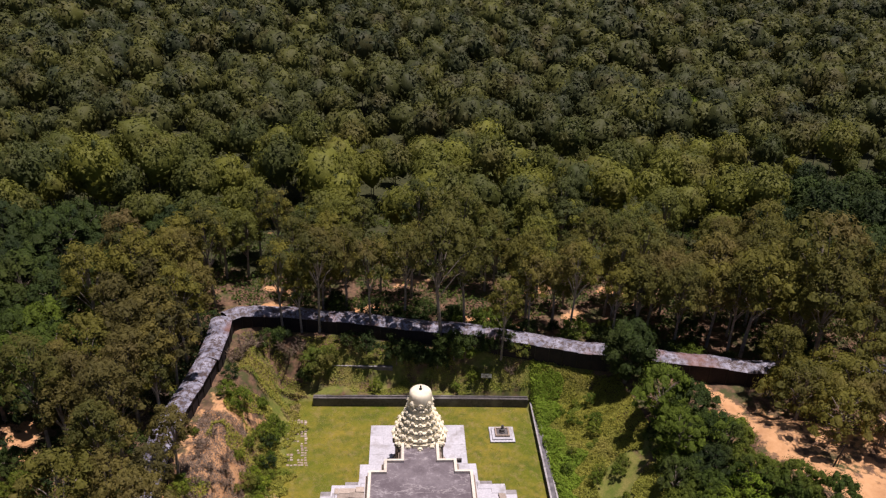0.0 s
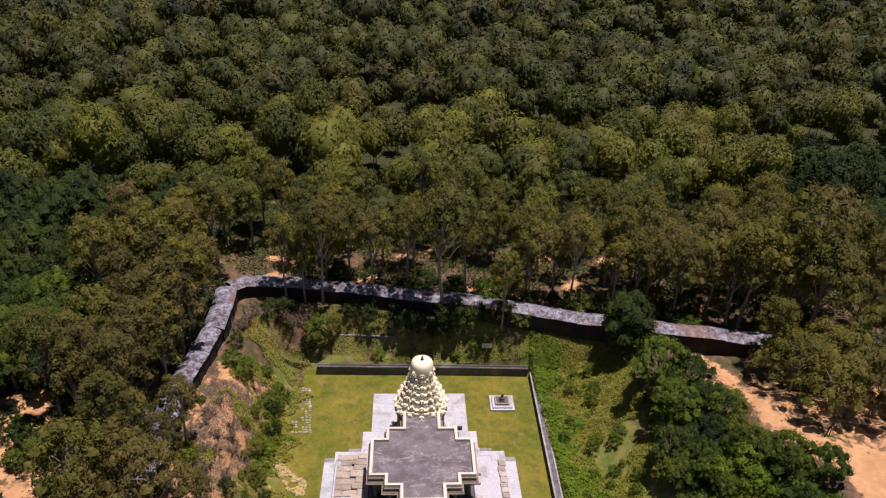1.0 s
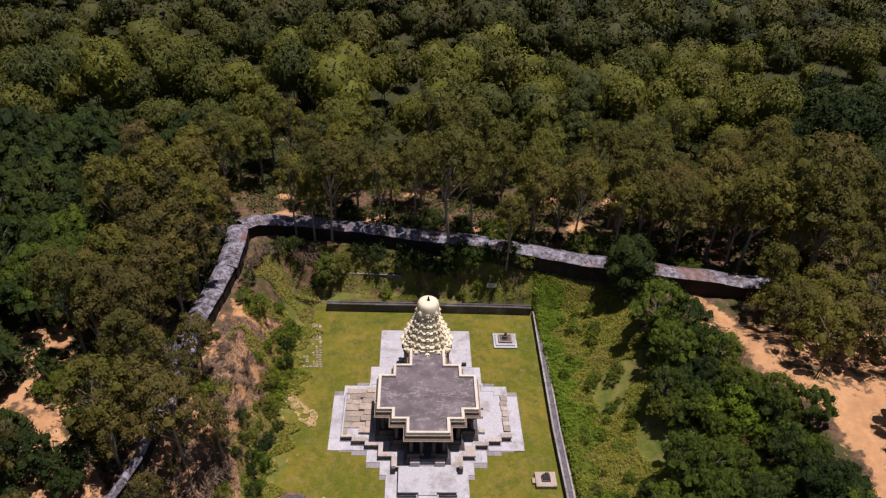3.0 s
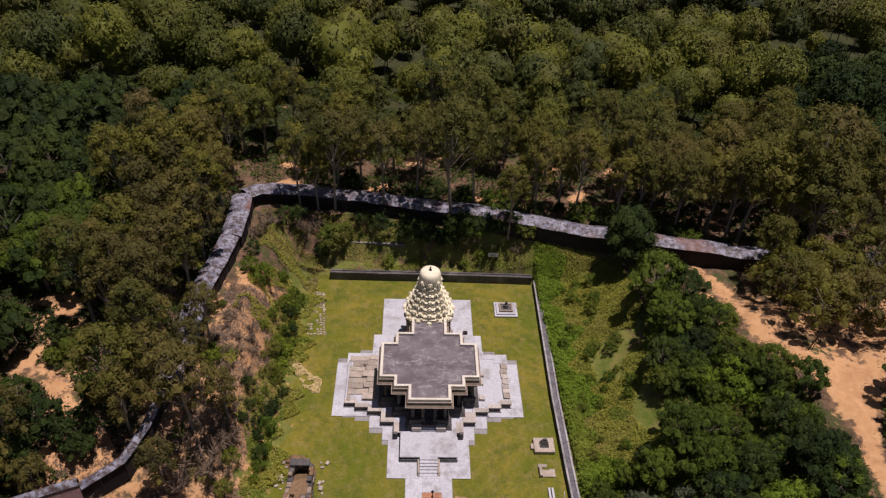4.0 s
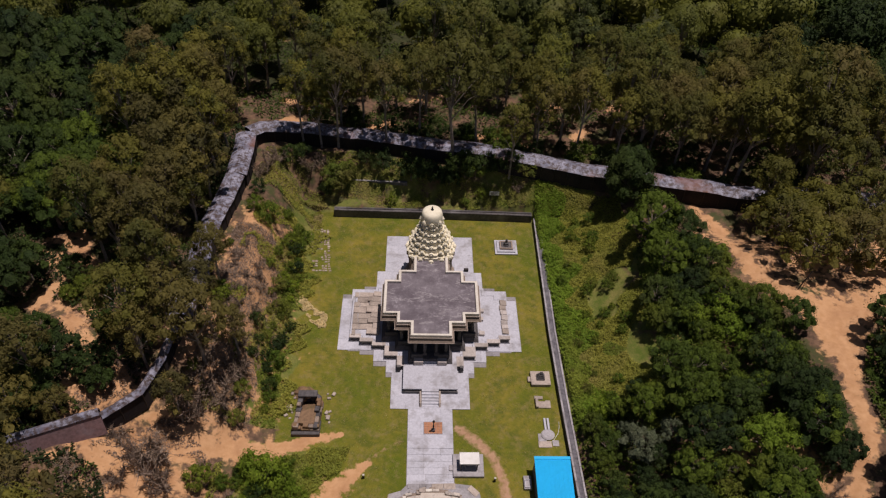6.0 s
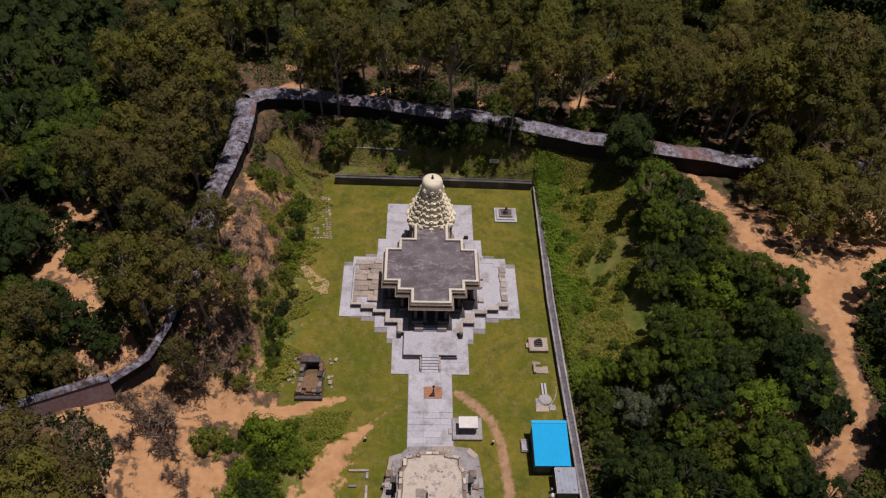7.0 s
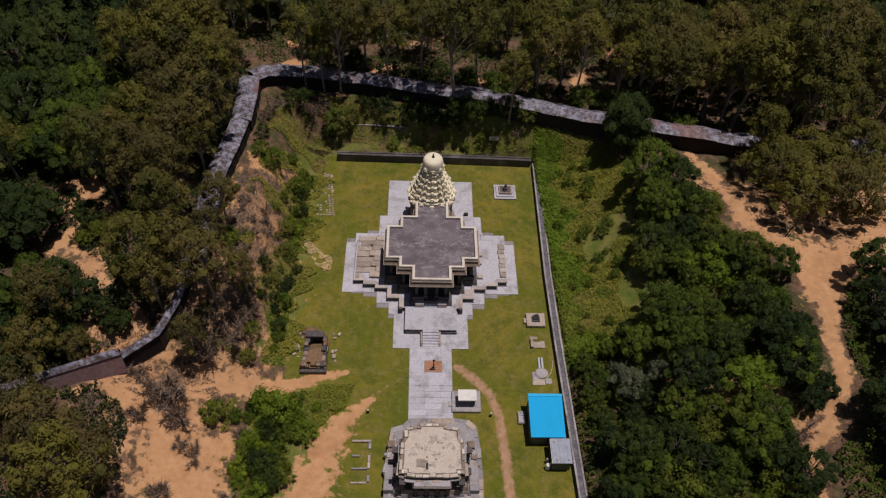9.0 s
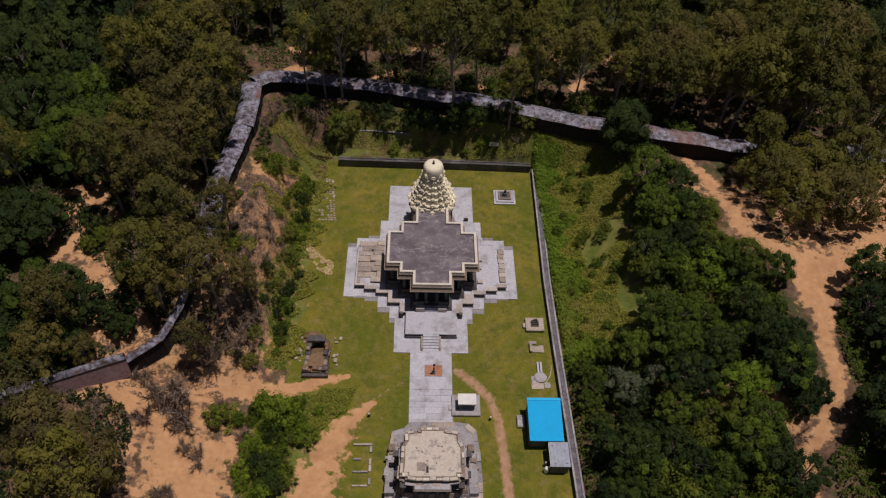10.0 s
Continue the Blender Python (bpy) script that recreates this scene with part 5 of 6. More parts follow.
def crown_points(height, spread, rng, clumps, per, size, low=0.42, unrest=0.5, slim=0.36, body=0.62, n=6, m=2, girth=(0.24, 0.44), tall=0.72, drop=80, core=0.0):
    """Clumps of leaves set over an uneven dome with gaps between them: points, faces, the clump of each point, clump centres."""
    pts, faces, clump, mids = [], [], [], []
    deep = height * (1 - low)
    heart = np.array([0, 0, height * low + deep * 0.35])
    at = 0
    if core:                                           # one broad dome that the clumps sit on
        p, fc = lump(heart, (spread * core * 0.86, spread * core * 0.86, spread * core * 0.94), rng, 9, 4, drop)
        v = sprays(heart, (spread * core * 1.08, spread * core * 1.08, spread * core * 1.14), per * 11, size * 1.9, rng, heart - np.array([0, 0, deep * 0.2]), unrest, slim)
        pts += [p, v]
        faces += [fc, np.arange(len(v)).reshape(-1, 3) + len(p)]
        at = len(p) + len(v)
        clump.append(np.zeros(at, dtype=int))
    for k in range(clumps):
        a = k * 2.4 + rng.uniform(-0.5, 0.5)
        f = 1 - (k + 0.5) / clumps                     # 1 at the top
        rise = -0.35 + 1.35 * f
        q = spread * math.sqrt(max(0.03, 1 - max(0, rise) ** 2)) * rng.uniform(0.45, 0.8)
        cr = spread * rng.uniform(*girth)
        c = np.array([q * math.cos(a), q * math.sin(a), heart[2] + deep * 0.55 * rise * rng.uniform(0.85, 1.1)])
        p, fc = lump(c, (cr * body, cr * body, cr * body * tall), rng, n, m, drop)
        pts.append(p)
        faces.append(fc + at)
        at += len(p)
        if per:
            v = sprays(c, (cr, cr, cr * (tall + 0.02)), per, size, rng, heart, unrest, slim)
            pts.append(v)
            faces.append(np.arange(len(v)).reshape(-1, 3) + at)
            at += len(v)
        clump.append(np.full(at - sum(len(x) for x in clump), k))
        mids.append((c, cr))
    return np.concatenate(pts), np.concatenate(faces), np.concatenate(clump), mids


def quads_of(verts):
    return np.arange(len(verts)).reshape(-1, 3)


def tree_kind(height, spread, seed, clumps, per, size, low, trunk_r, fork=0.45, body=0.62, girth=(0.2, 0.36), unrest=0.5):
    """The meshes of one tree: trunk with limbs, crown."""
    rng = np.random.default_rng(seed)
    verts, faces, clump, mids = crown_points(height, spread, rng, clumps, per, size, low, unrest, body=body, girth=girth)
    crown = raw_mesh("crown", verts, faces, rng.uniform(-0.12, 0.12, clumps)[clump])
    bm = bmesh.new()
    lean = rng.normal(size=2) * 0.03 * height
    top = Vector((lean[0], lean[1], height * 0.8))
    stem = [Vector((0, 0, -0.5)), Vector((lean[0] * 0.2, lean[1] * 0.3, height * 0.2)), Vector((lean[0] * 0.7, lean[1] * 0.5, height * fork)), top]
    tube(bm, stem, [trunk_r * 1.25, trunk_r, trunk_r * 0.75, trunk_r * 0.2], 7)
    for c, cr in mids[::3]:
        f = min(0.95, max(0.3, (c[2] / height) * 0.62))
        base = stem[1].lerp(top, max(0.0, (f - 0.2) / 0.6))
        mid = base.lerp(Vector(c), 0.55) + Vector((0, 0, 0.04 * height))
        tube(bm, [base, mid, Vector(c)], [trunk_r * 0.42, trunk_r * 0.25, trunk_r * 0.07], 5)
    trunk = bpy.data.meshes.new("trunk")
    bm.to_mesh(trunk)
    bm.free()
    return trunk, crown


EUC = [tree_kind(h, s, 10 + i, 40, 62, 0.24, lo, 0.2, 0.45, 0.57, (0.15, 0.28), 0.36) for i, (h, s, lo) in enumerate([(15, 4.2, 0.42), (17, 4.6, 0.46), (13.5, 3.6, 0.4), (18.5, 4.3, 0.5), (14.5, 5.0, 0.42), (16, 3.4, 0.45), (19, 4.6, 0.56), (17.5, 5.2, 0.58), (9.0, 5.6, 0.16), (10.0, 5.0, 0.2)])]
BROAD = [tree_kind(h, s, 40 + i, 44, 50, 0.18, lo, 0.22, 0.3, 0.68, (0.15, 0.31), 0.5) for i, (h, s, lo) in enumerate([(6.0, 3.4, 0.3), (7.5, 4.2, 0.3), (5.0, 3.0, 0.28), (8.5, 4.4, 0.34)])]
DENSE = [tree_kind(10.6, 4.6, 61, 64, 120, 0.19, 0.08, 0.25, 0.2, 0.75)]
SHRUB = [tree_kind(h, s, 70 + i, 16, 56, 0.13, 0.25, 0.06, 0.2, 0.6) for i, (h, s) in enumerate([(2.2, 1.5), (1.6, 1.3), (2.8, 1.7)])]


def brush_kind(height, spread, seed):
    """A leafless shrub: stems and many thin twigs."""
    rng = np.random.default_rng(seed)
    bm = bmesh.new()
    tips = []
    for k in range(9):
        a = rng.uniform(0, 6.28)
        tip = Vector((math.cos(a) * spread * rng.uniform(0.3, 0.8), math.sin(a) * spread * rng.uniform(0.3, 0.8), height * rng.uniform(0.5, 0.9)))
        tube(bm, [(0, 0, -0.1), tuple(tip * 0.5 + Vector((0, 0, 0.1))), tuple(tip)], [0.04, 0.03, 0.01], 4)
        tips.append(np.array(tip))
    me = bpy.data.meshes.new("trunk")
    bm.to_mesh(me)
    bm.free()
    n = 420
    p = np.array([tips[i % 9] * rng.uniform(0.35, 1.0) for i in range(n)])
    d = rng.normal(size=(n, 3)) + np.array([0, 0, 0.35]) + p * 0.5
    d /= np.linalg.norm(d, axis=1)[:, None]
    side = np.cross(d, rng.normal(size=(n, 3)))
    side /= np.linalg.norm(side, axis=1)[:, None]
    L = rng.uniform(0.3, 0.75, (n, 1))
    verts = np.stack([p - side * 0.035, p + side * 0.035, p + d * L], 1).reshape(-1, 3)
    return me, raw_mesh("crown", verts, quads_of(verts), np.zeros(len(verts)))


BRUSH = [brush_kind(h, s, 90 + i) for i, (h, s) in enumerate([(1.6, 1.5), (2.2, 1.8), (1.2, 1.2)])]
LABELS = {"euc": ("tall eucalyptus with pale trunk and olive green crown", "tree"), "broad": ("dense dark green broadleaf tree with rounded crown", "tree"),
          "bright": ("bright yellow-green leafy tree in the thicket", "tree"), "weed": ("green leafy shrub on sandy ground", "shrub"), "dry": ("leafless grey-brown brush on sandy ground", "shrub"), "dark": ("very dark green dense broadleaf", "tree"), "euc_dry": ("tall eucalyptus with pale trunk and dull brownish olive crown", "tree"), "euc_mid": ("tall eucalyptus with grey trunk and fresh green crown", "tree"), "silver": ("silvery grey-green broadleaf tree in the thicket", "tree")}
COUNT = {}
CROWNS = {}


def plant(kind, leaf, i, x, y, scale=1.0, turn=0.0, group="", tall=1.0, label=""):
    """One tree or shrub of its own at (x, y) on the ground."""
    trunk, crown = (BRUSH if leaf == "dry" else kind)[i % len(BRUSH if leaf == "dry" else kind)]
    key = (crown.name, leaf)
    if key not in CROWNS:
        me = crown.copy()
        me.name = "crown"
        me.materials.clear()
        me.materials.append(M[leaf])
        CROWNS[key] = me
    lab, cat = LABELS[leaf]
    if kind is SHRUB and cat == "tree":
        lab, cat = {"dark": "very dark green dense shrub", "bright": "bright yellow-green leafy shrub", "broad": "dense green broadleaf shrub"}[leaf], "shrub"
    elif leaf == "dark":
        lab += " tree in the woods"
    name = "eucalyptus_tree" if leaf.startswith("euc") else "shrub" if cat == "shrub" else "broadleaf_tree"
    t = new(name)
    tagged(t, label or lab, cat, group or {"euc": "eucalyptus trees round the court", "euc_dry": "eucalyptus trees round the court", "euc_mid": "eucalyptus trees round the court", "broad": "thicket trees"}.get(leaf, "shrubs"))
    scale *= float(1.044 / rows_of(y))
    t.matrix_basis = pose(*(float(v) for v in site(x, y, hgt(x, y) - 0.05)), 0, 0, turn) @ Matrix.Diagonal((scale, scale, scale * tall, 1))
    part("trunk", trunk, "bark" if cat == "tree" else "twig", t)
    part("crown", CROWNS[key], None, t)
    COUNT[leaf] = COUNT.get(leaf, 0) + 1
    return t


TUNNEL = [(75, 22.5, 1.4), (60.9, 26.6, 1.4), (44.9, 26.8, 1.4), (35, 29.6, 1.4), (26.7, 31.8, 1.4), (17.3, 34.7, 1.4), (8.1, 38.2, 1.4), (-1.6, 39.8, 1.4), (-14.3, 42.9, 1.4), (-23.3, 43.6, 1.4), (-28.7, 41.2, 1.4), (-27.9, 27.4, 1.4), (-28.5, 15.5, 1.4), (-27.4, 4, 1.4), (-27.8, -5, 1.4), (-29.3, -12.7, 1.2), (-39.5, -20.1, 1.2), (-60, -30.5, 1.2)]


def free_many(a, b, sand=0.4, tunnel=0.35):
    ok = near_line(a, b, TUNNEL) < tunnel
    for line in SAND:
        ok &= near_line(a, b, line) < sand
    return ok


def free(x, y, sand=0.4, tunnel=0.35):
    a, b = np.array([float(x)]), np.array([float(y)])
    return near_line(a, b, TUNNEL)[0] < tunnel and all(near_line(a, b, l)[0] < sand for l in SAND)


def far_woods(name, kind_spec, spots, leaf, rng, label, tall=(11.5, 16.5), girthy=(0.15, 0.27)):
    """Trees too many to count, in one mesh."""
    clumps, per, size, girth, n, m, body, unrest, low, core = kind_spec
    verts, faces, tints, at = [], [], [], 0
    lib = []
    for k in range(12):
        h, s = rng.uniform(*tall), rng.uniform(3.2, 4.8)
        lib.append(crown_points(h, s * girth, rng, clumps, per, size, low, unrest, 0.5, body, n, m, girthy, 0.85, 112, core)[:3])
    for k, (x, y, sc, z) in enumerate(spots):
        v, f, clump = lib[int(rng.integers(12))]
        a = rng.uniform(0, 6.28)
        c, s = math.cos(a) * sc, math.sin(a) * sc
        verts.append(np.stack([v[:, 0] * c - v[:, 1] * s + x, v[:, 0] * s + v[:, 1] * c + y, v[:, 2] * sc + z], 1))
        faces.append(f + at)
        at += len(v)
        tints.append(np.clip(rng.choice((0.05, 0.3, 0.5, 0.7, 0.88)) + rng.uniform(-0.1, 0.1) + 0.3 * noise.noise((x * 0.02, y * 0.02, 6.0)) + rng.uniform(-0.08, 0.08, clumps), 0, 0.98)[clump])
    tagged(part(name, raw_mesh(name, np.concatenate(verts), np.concatenate(faces), np.concatenate(tints)), leaf), label, "woods", kind="stuff")
    # their stems
    sv = []
    for x, y, sc, z in spots:
        h, r = 11 * sc, 0.16 * sc
        base = np.array([x, y, z])
        for dx, dy in ((r, 0), (0, r)):
            sv.append(base + np.array([[-dx, -dy, -0.5], [dx, dy, -0.5], [dx * 0.4, dy * 0.4, h], [-dx * 0.4, -dy * 0.4, h]]))
    sv = np.concatenate(sv)
    tagged(part("far_stems", raw_mesh("far_stems", sv, np.arange(len(sv)).reshape(-1, 4)), "bark"), "pale stems of the far eucalyptus woods", "woods", kind="stuff")


def undergrowth(name, rng, count, x0, x1, y0, y1, keep, height, size, leaf, label, sand=0.4, tunnel=0.35):
    """Low leaves over a stretch of ground, in one mesh."""
    c = np.stack([rng.uniform(x0, x1, count), rng.uniform(y0, y1, count)], 1)
    c = c[free_many(c[:, 0], c[:, 1], sand, tunnel)]
    c = c[np.array([keep(x, y) for x, y in c])]
    lumps = np.array([0.5 + 0.5 * noise.noise((x * 0.55, y * 0.55, 7.0)) + 0.35 * noise.noise((x * 1.7, y * 1.7, 2.0)) for x, y in c])
    z = land(c[:, 0], c[:, 1]) + np.clip(lumps, 0.03, 1.2) * height * rng.uniform(0.4, 1.0, len(c))
    p = np.stack(site(c[:, 0], c[:, 1], z), 1)
    nrm = rng.normal(size=p.shape) * 0.5 + np.array([0, 0, 0.8])
    nrm /= np.linalg.norm(nrm, axis=1)[:, None]
    u = np.cross(nrm, rng.normal(size=p.shape))
    u /= np.linalg.norm(u, axis=1)[:, None]
    v = np.cross(nrm, u)
    s = size * rng.uniform(0.6, 1.4, (len(p), 1))
    verts = np.stack([p - u * s, p + u * s - v * s * 0.6, p + u * s + v * s * 0.6], 1).reshape(-1, 3)
    tint = np.repeat([noise.noise((x * 0.3, y * 0.3, 4.0)) * 0.4 for x, y in c], 3)
    tagged(part(name, raw_mesh(name, verts, quads_of(verts), tint), leaf), label, "undergrowth", kind="stuff")


def spread_spots(rng, x0, x1, y0, y1, gap, keep):
    """Jittered spots, about gap apart, for which keep(x, y) holds."""
    out = []
    for i in range(int((x1 - x0) / gap)):
        for j in range(int((y1 - y0) / gap)):
            x, y = x0 + (i + 0.5 * (j % 2) + rng.uniform(0.05, 0.95)) * gap, y0 + (j + rng.uniform(0.05, 0.95)) * gap
            if keep(x, y):
                out.append((x, y))
    return out


rng = np.random.default_rng(21)
FAR_EDGE = 74.0


GLADES = [(-27.3, 86), (-9, 96), (-7, 86), (47, 147), (37, 84), (81, 122), (66, 68)]


def glade(x, y):
    """Small bare gaps in the woods, with the trees before them missing too."""
    return any(math.hypot((x - a) / 4.5, (y - b + 5) / 8.5) < 1 for a, b in GLADES)


def behind(x, y):
    """The woods behind the walkway and at both its ends."""
    line = 43.4 - 0.29 * max(0, x - 3) + 0.2 * min(29, max(0, 3 - x)) if x > -31 else 34
    return y > line and free(x, y) and not glade(x, y) and noise.noise((x * 0.07, y * 0.07, 3.0)) > -0.4 and noise.noise((x * 0.21, y * 0.21, 8.0)) > (-0.2 if y < line + 12 and abs(x) < 31 else -0.45)


def glossy_corner(x, y):
    """The stand of dark broadleaf trees among the eucalyptus."""
    return 66 + 0.3 * (y - 64) < x < 150 and 50 < y < 118


near_spots = spread_spots(rng, -80, 84, 30, FAR_EDGE, 5.8, behind)
for i, (x, y) in enumerate(near_spots):
    dark = glossy_corner(x, y) or x < -40 + 0.3 * min(0, y - 62) and noise.noise((x * 0.05, y * 0.05, 9.0)) > -0.4
    if dark:
        plant(BROAD, "dark", i, x, y, rng.uniform(1.25, 1.7), rng.uniform(0, 360), "thicket trees")
    else:
        plant(EUC, "euc_mid" if rng.random() < (y - 44) / 26 else "euc", int(rng.integers(6)), x, y, rng.uniform(0.8, 1.12), rng.uniform(0, 360))


def cone(x, y):
    """Within the wedge of land that the way looks over."""
    return abs(x) < 0.78 * (y + 60) + 16


def wooded(x, y):
    return cone(x, y) and not glade(x, y) and noise.noise((x * 0.06, y * 0.06, 5.0)) > -0.62


def stand(x0, y0, y1, gap, keep):
    return [(*site(x, y)[:2], rng.uniform(0.64, 1.2) + 0.22 * noise.noise((x * 0.04, y * 0.04, 2.0)), site(x, y, hgt(x, y))[2]) for x, y in spread_spots(rng, -x0, x0, y0, y1, gap, keep)]


far_woods("mid_woods", (34, 34, 0.21, 1.08, 6, 2, 0.62, 0.24, 0.5, 0.86), stand(190, FAR_EDGE - 4, 132, 7.9, lambda x, y: wooded(x, y) and not glossy_corner(x, y)), "euc_mid", rng, "eucalyptus woods behind the court")
# Both far belts use the leaf green that has haze in its colour.
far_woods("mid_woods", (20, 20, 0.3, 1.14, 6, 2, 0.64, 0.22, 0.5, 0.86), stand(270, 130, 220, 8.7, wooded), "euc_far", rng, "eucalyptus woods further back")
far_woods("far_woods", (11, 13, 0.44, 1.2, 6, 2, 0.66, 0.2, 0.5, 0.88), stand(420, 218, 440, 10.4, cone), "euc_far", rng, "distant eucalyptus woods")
far_woods("dark_woods", (20, 56, 0.24, 1.2, 6, 2, 0.6, 0.42, 0.3, 0.66), stand(150, 50, 118, 7.6, lambda x, y: cone(x, y) and glossy_corner(x, y) and y > FAR_EDGE - 4), "dark", rng, "dark broadleaf trees among the eucalyptus woods", (8, 12))
plant(BROAD, "bright", 1, 80, 169, 2.2, 15)

# left of the court
GAPS = [(-43.6, 12), (-42.6, 8), (-43.8, 2), (-39.6, -2.2), (-35, -12)]
for i, (x, y, k, s) in enumerate([(-33.2, 25.0, 4, 1.0), (-42.9, 31.8, 1, 1.0), (-31.8, 7.4, 0, 0.95), (-37.2, 7.7, 2, 0.85), (-24.2, -7.5, 4, 0.85), (-31.4, -5.9, 4, 0.85), (-21.4, -4.8, 2, 0.6), (-38.6, -17.3, 4, 0.6), (-36.3, -15.3, 9, 0.45), (-30.6, 16.1, 2, 0.75), (-25.4, 5.1, 2, 0.74), (-37.4, 12.1, 4, 0.8), (-40.5, 15.7, 2, 0.85),
                                  (-30.6, 0.5, 5, 0.85), (-25.6, -13.4, 2, 0.62), (-38.5, -12.8, 2, 0.85), (-33.5, -27.6, 4, 0.85), (-30, -31.7, 1, 0.9), (-29.6, -29.2, 0, 0.75), (-37, -25.2, 4, 0.9),
                                  (-32.4, 34.8, 0, 0.9), (-34.6, 41.0, 1, 1.0), (-42.2, 43.0, 3, 1.0), (-33, 15.8, 0, 0.9), (-30.6, 23.0, 4, 0.9), (-31.2, 29.5, 1, 0.9), (-31.4, 18.4, 2, 0.95), (-34.8, 22.0, 0, 0.95), (-31.6, 3.8, 4, 0.75), (-35.2, 37.6, 4, 0.95), (-31.0, 36.5, 0, 0.9), (-28.6, -3.6, 4, 0.7), (-29.8, -8.6, 2, 0.75), (-38.5, 18.8, 4, 0.9), (-38, 26.9, 5, 0.95), (-36, 32.9, 1, 0.95), (-24.5, -2.8, 5, 0.7),
                                  (-44, -25.3, 1, 0.85)]):
    plant(EUC, "euc" if i % 4 == 1 else "euc_dry", k, x, y, s, 60 * i)
for i, (x, y, k, s) in enumerate([(3.5, 37.4, 7, 1.28), (-14.8, 41.2, 6, 0.95), (-20.4, 41.9, 3, 0.85), (-7.0, 40.3, 6, 0.9), (12.2, 34.2, 3, 0.75), (-17.5, 41.4, 5, 0.8), (7.5, 42.2, 7, 0.9), (17, 40.5, 1, 0.9), (23, 39, 6, 0.9), (-2, 45, 7, 0.95), (-11, 46.5, 6, 0.9)]):
    plant(EUC, "euc", k, x, y, s, 47 * i)
for x, y in spread_spots(rng, -66, -36, -30, 40, 5.0, lambda x, y: x < -40 + 2 * math.sin(y * 0.3) and free(x, y, 0.4) and not any(math.hypot((x - a) / 3.6, (y - b + 2.6) / 4.6) < 1 for a, b in GAPS)):
    if noise.noise((x * 0.06, y * 0.06, 1.0)) > 0.55:
        plant(EUC, "euc", int(rng.integers(6)), x, y, rng.uniform(0.7, 0.95), rng.uniform(0, 360))
    else:
        plant(BROAD, "dark" if rng.random() < 0.5 else "broad", int(rng.integers(4)), x, y, rng.uniform(0.85, 1.25), rng.uniform(0, 360), "thicket trees")
for i, (x, y, s) in enumerate([(-34.5, -4.5, 0.6), (-33.6, -11.4, 0.45), (-39.6, 2.2, 0.5), (-40.6, -7, 0.6), (-42, -11, 0.8), (-37.6, -9.6, 0.7), (-39.6, -14.6, 0.8), (-46.5, 4, 0.7), (-44.5, -5, 0.6), (-41.4, 4.8, 0.5), (-40.9, 0.8, 0.42)]):
    plant(BROAD, "dark" if i % 2 else "broad", i, x, y, s, 70 * i, "thicket trees")

for i, (x, y, s) in enumerate([(-26.8, -19.6, 1.9), (-28.2, -18.0, 1.5), (-21.0, -7.0, 1.5), (-24.6, -13.0, 1.7), (-22.4, -11.0, 1.6), (-19.6, -21.6, 1.1), (-25.6, -21.4, 1.3)]):
    plant(BRUSH, "dry", i, x, y, s, 50 * i, "", 1.4)
for i, (x, y, s, leaf) in enumerate([(-22.9, -19.6, 1.15, "weed"), (-20.9, -19.4, 0.8, "weed"), (-34.1, -10.2, 1.5, "dark"), (-25.4, -23.6, 0.8, "dry"), (-17.9, -17.8, 1.7, "bright"), (-16.2, -19.2, 1.5, "bright")]):
    plant(SHRUB, leaf, i, x, y, s, 65 * i)
plant(BROAD, "dark", 2, -17.4, -25.2, 0.6, 30, "thicket trees")
plant(BROAD, "dark", 0, -15.8, -27.2, 0.45, 80, "thicket trees")

# the thicket on the right of the court
THICKET = [(31, 20.5), (33.2, 18.6), (35.4, 12), (36.6, 5), (38.0, 0.5), (39.8, -4), (40.2, -8), (39.6, -13), (39.2, -19), (36.6, -23), (33.6, -26), (34.0, -29), (34.2, -33), (33, -44), (16.9, -44), (16.9, -11.5), (19.5, -9.2), (23.5, -9), (26.4, -6), (26.6, 0), (26.6, 8), (28, 16)]


def open_spot(x, y):
    """The small clearings in the thicket, open towards the path."""
    return min(math.hypot(x - 31.4, y + 19.8) / 2.6, math.hypot(x - 29.6, y + 18.0) / 1.0, math.hypot(x - 33.4, y + 23.2) / 1.9, math.hypot(x - 34.9, y + 20.6) / 1.4) < 1


def path_side(y):
    return float(np.interp(y, [-45, -31, -27.8, -26, -23.6, -19, -14, -7], [34, 35.8, 36.1, 38.2, 39.9, 42.1, 42.5, 43.6]))


for x, y in spread_spots(rng, 15, 44, -38, 22, 2.75, lambda x, y: inside(x, y, THICKET) and free(x, y, 0.3) and free(x + 0.7, y + 0.5, 0.5) and not open_spot(x, y)):
    q = rng.random()
    leaf = "silver" if math.hypot(x - 22.3, y + 14.5) < 2.4 else "weed" if q < 0.14 else "dark" if q < (0.42 if y > -12 else 0.62) else "bright" if y > -12 and q < 0.47 else "broad"
    plant(SHRUB if leaf in ("weed", "bright") else BROAD, leaf, int(rng.integers(4)), x, y, rng.uniform(1.2, 1.8) if leaf in ("weed", "bright") else rng.choice((0.38, 0.5, 0.62, 0.8)) * (1.0 if y < -6 else 1.3), rng.uniform(0, 360), "thicket trees" if leaf in ("dark", "silver") else "")
for x, y in spread_spots(rng, 36, 66, -40, 30, 4.0, lambda x, y: x > path_side(y) + (3.0 if y > -18 else 1.9) and (y < -5.5 or x > 63) and free(x, y, 0.3)):
    plant(BROAD, "dark" if rng.random() < 0.55 else "broad", int(rng.integers(4)), x, y, rng.uniform(0.55, 1.0), rng.uniform(0, 360), "thicket trees")
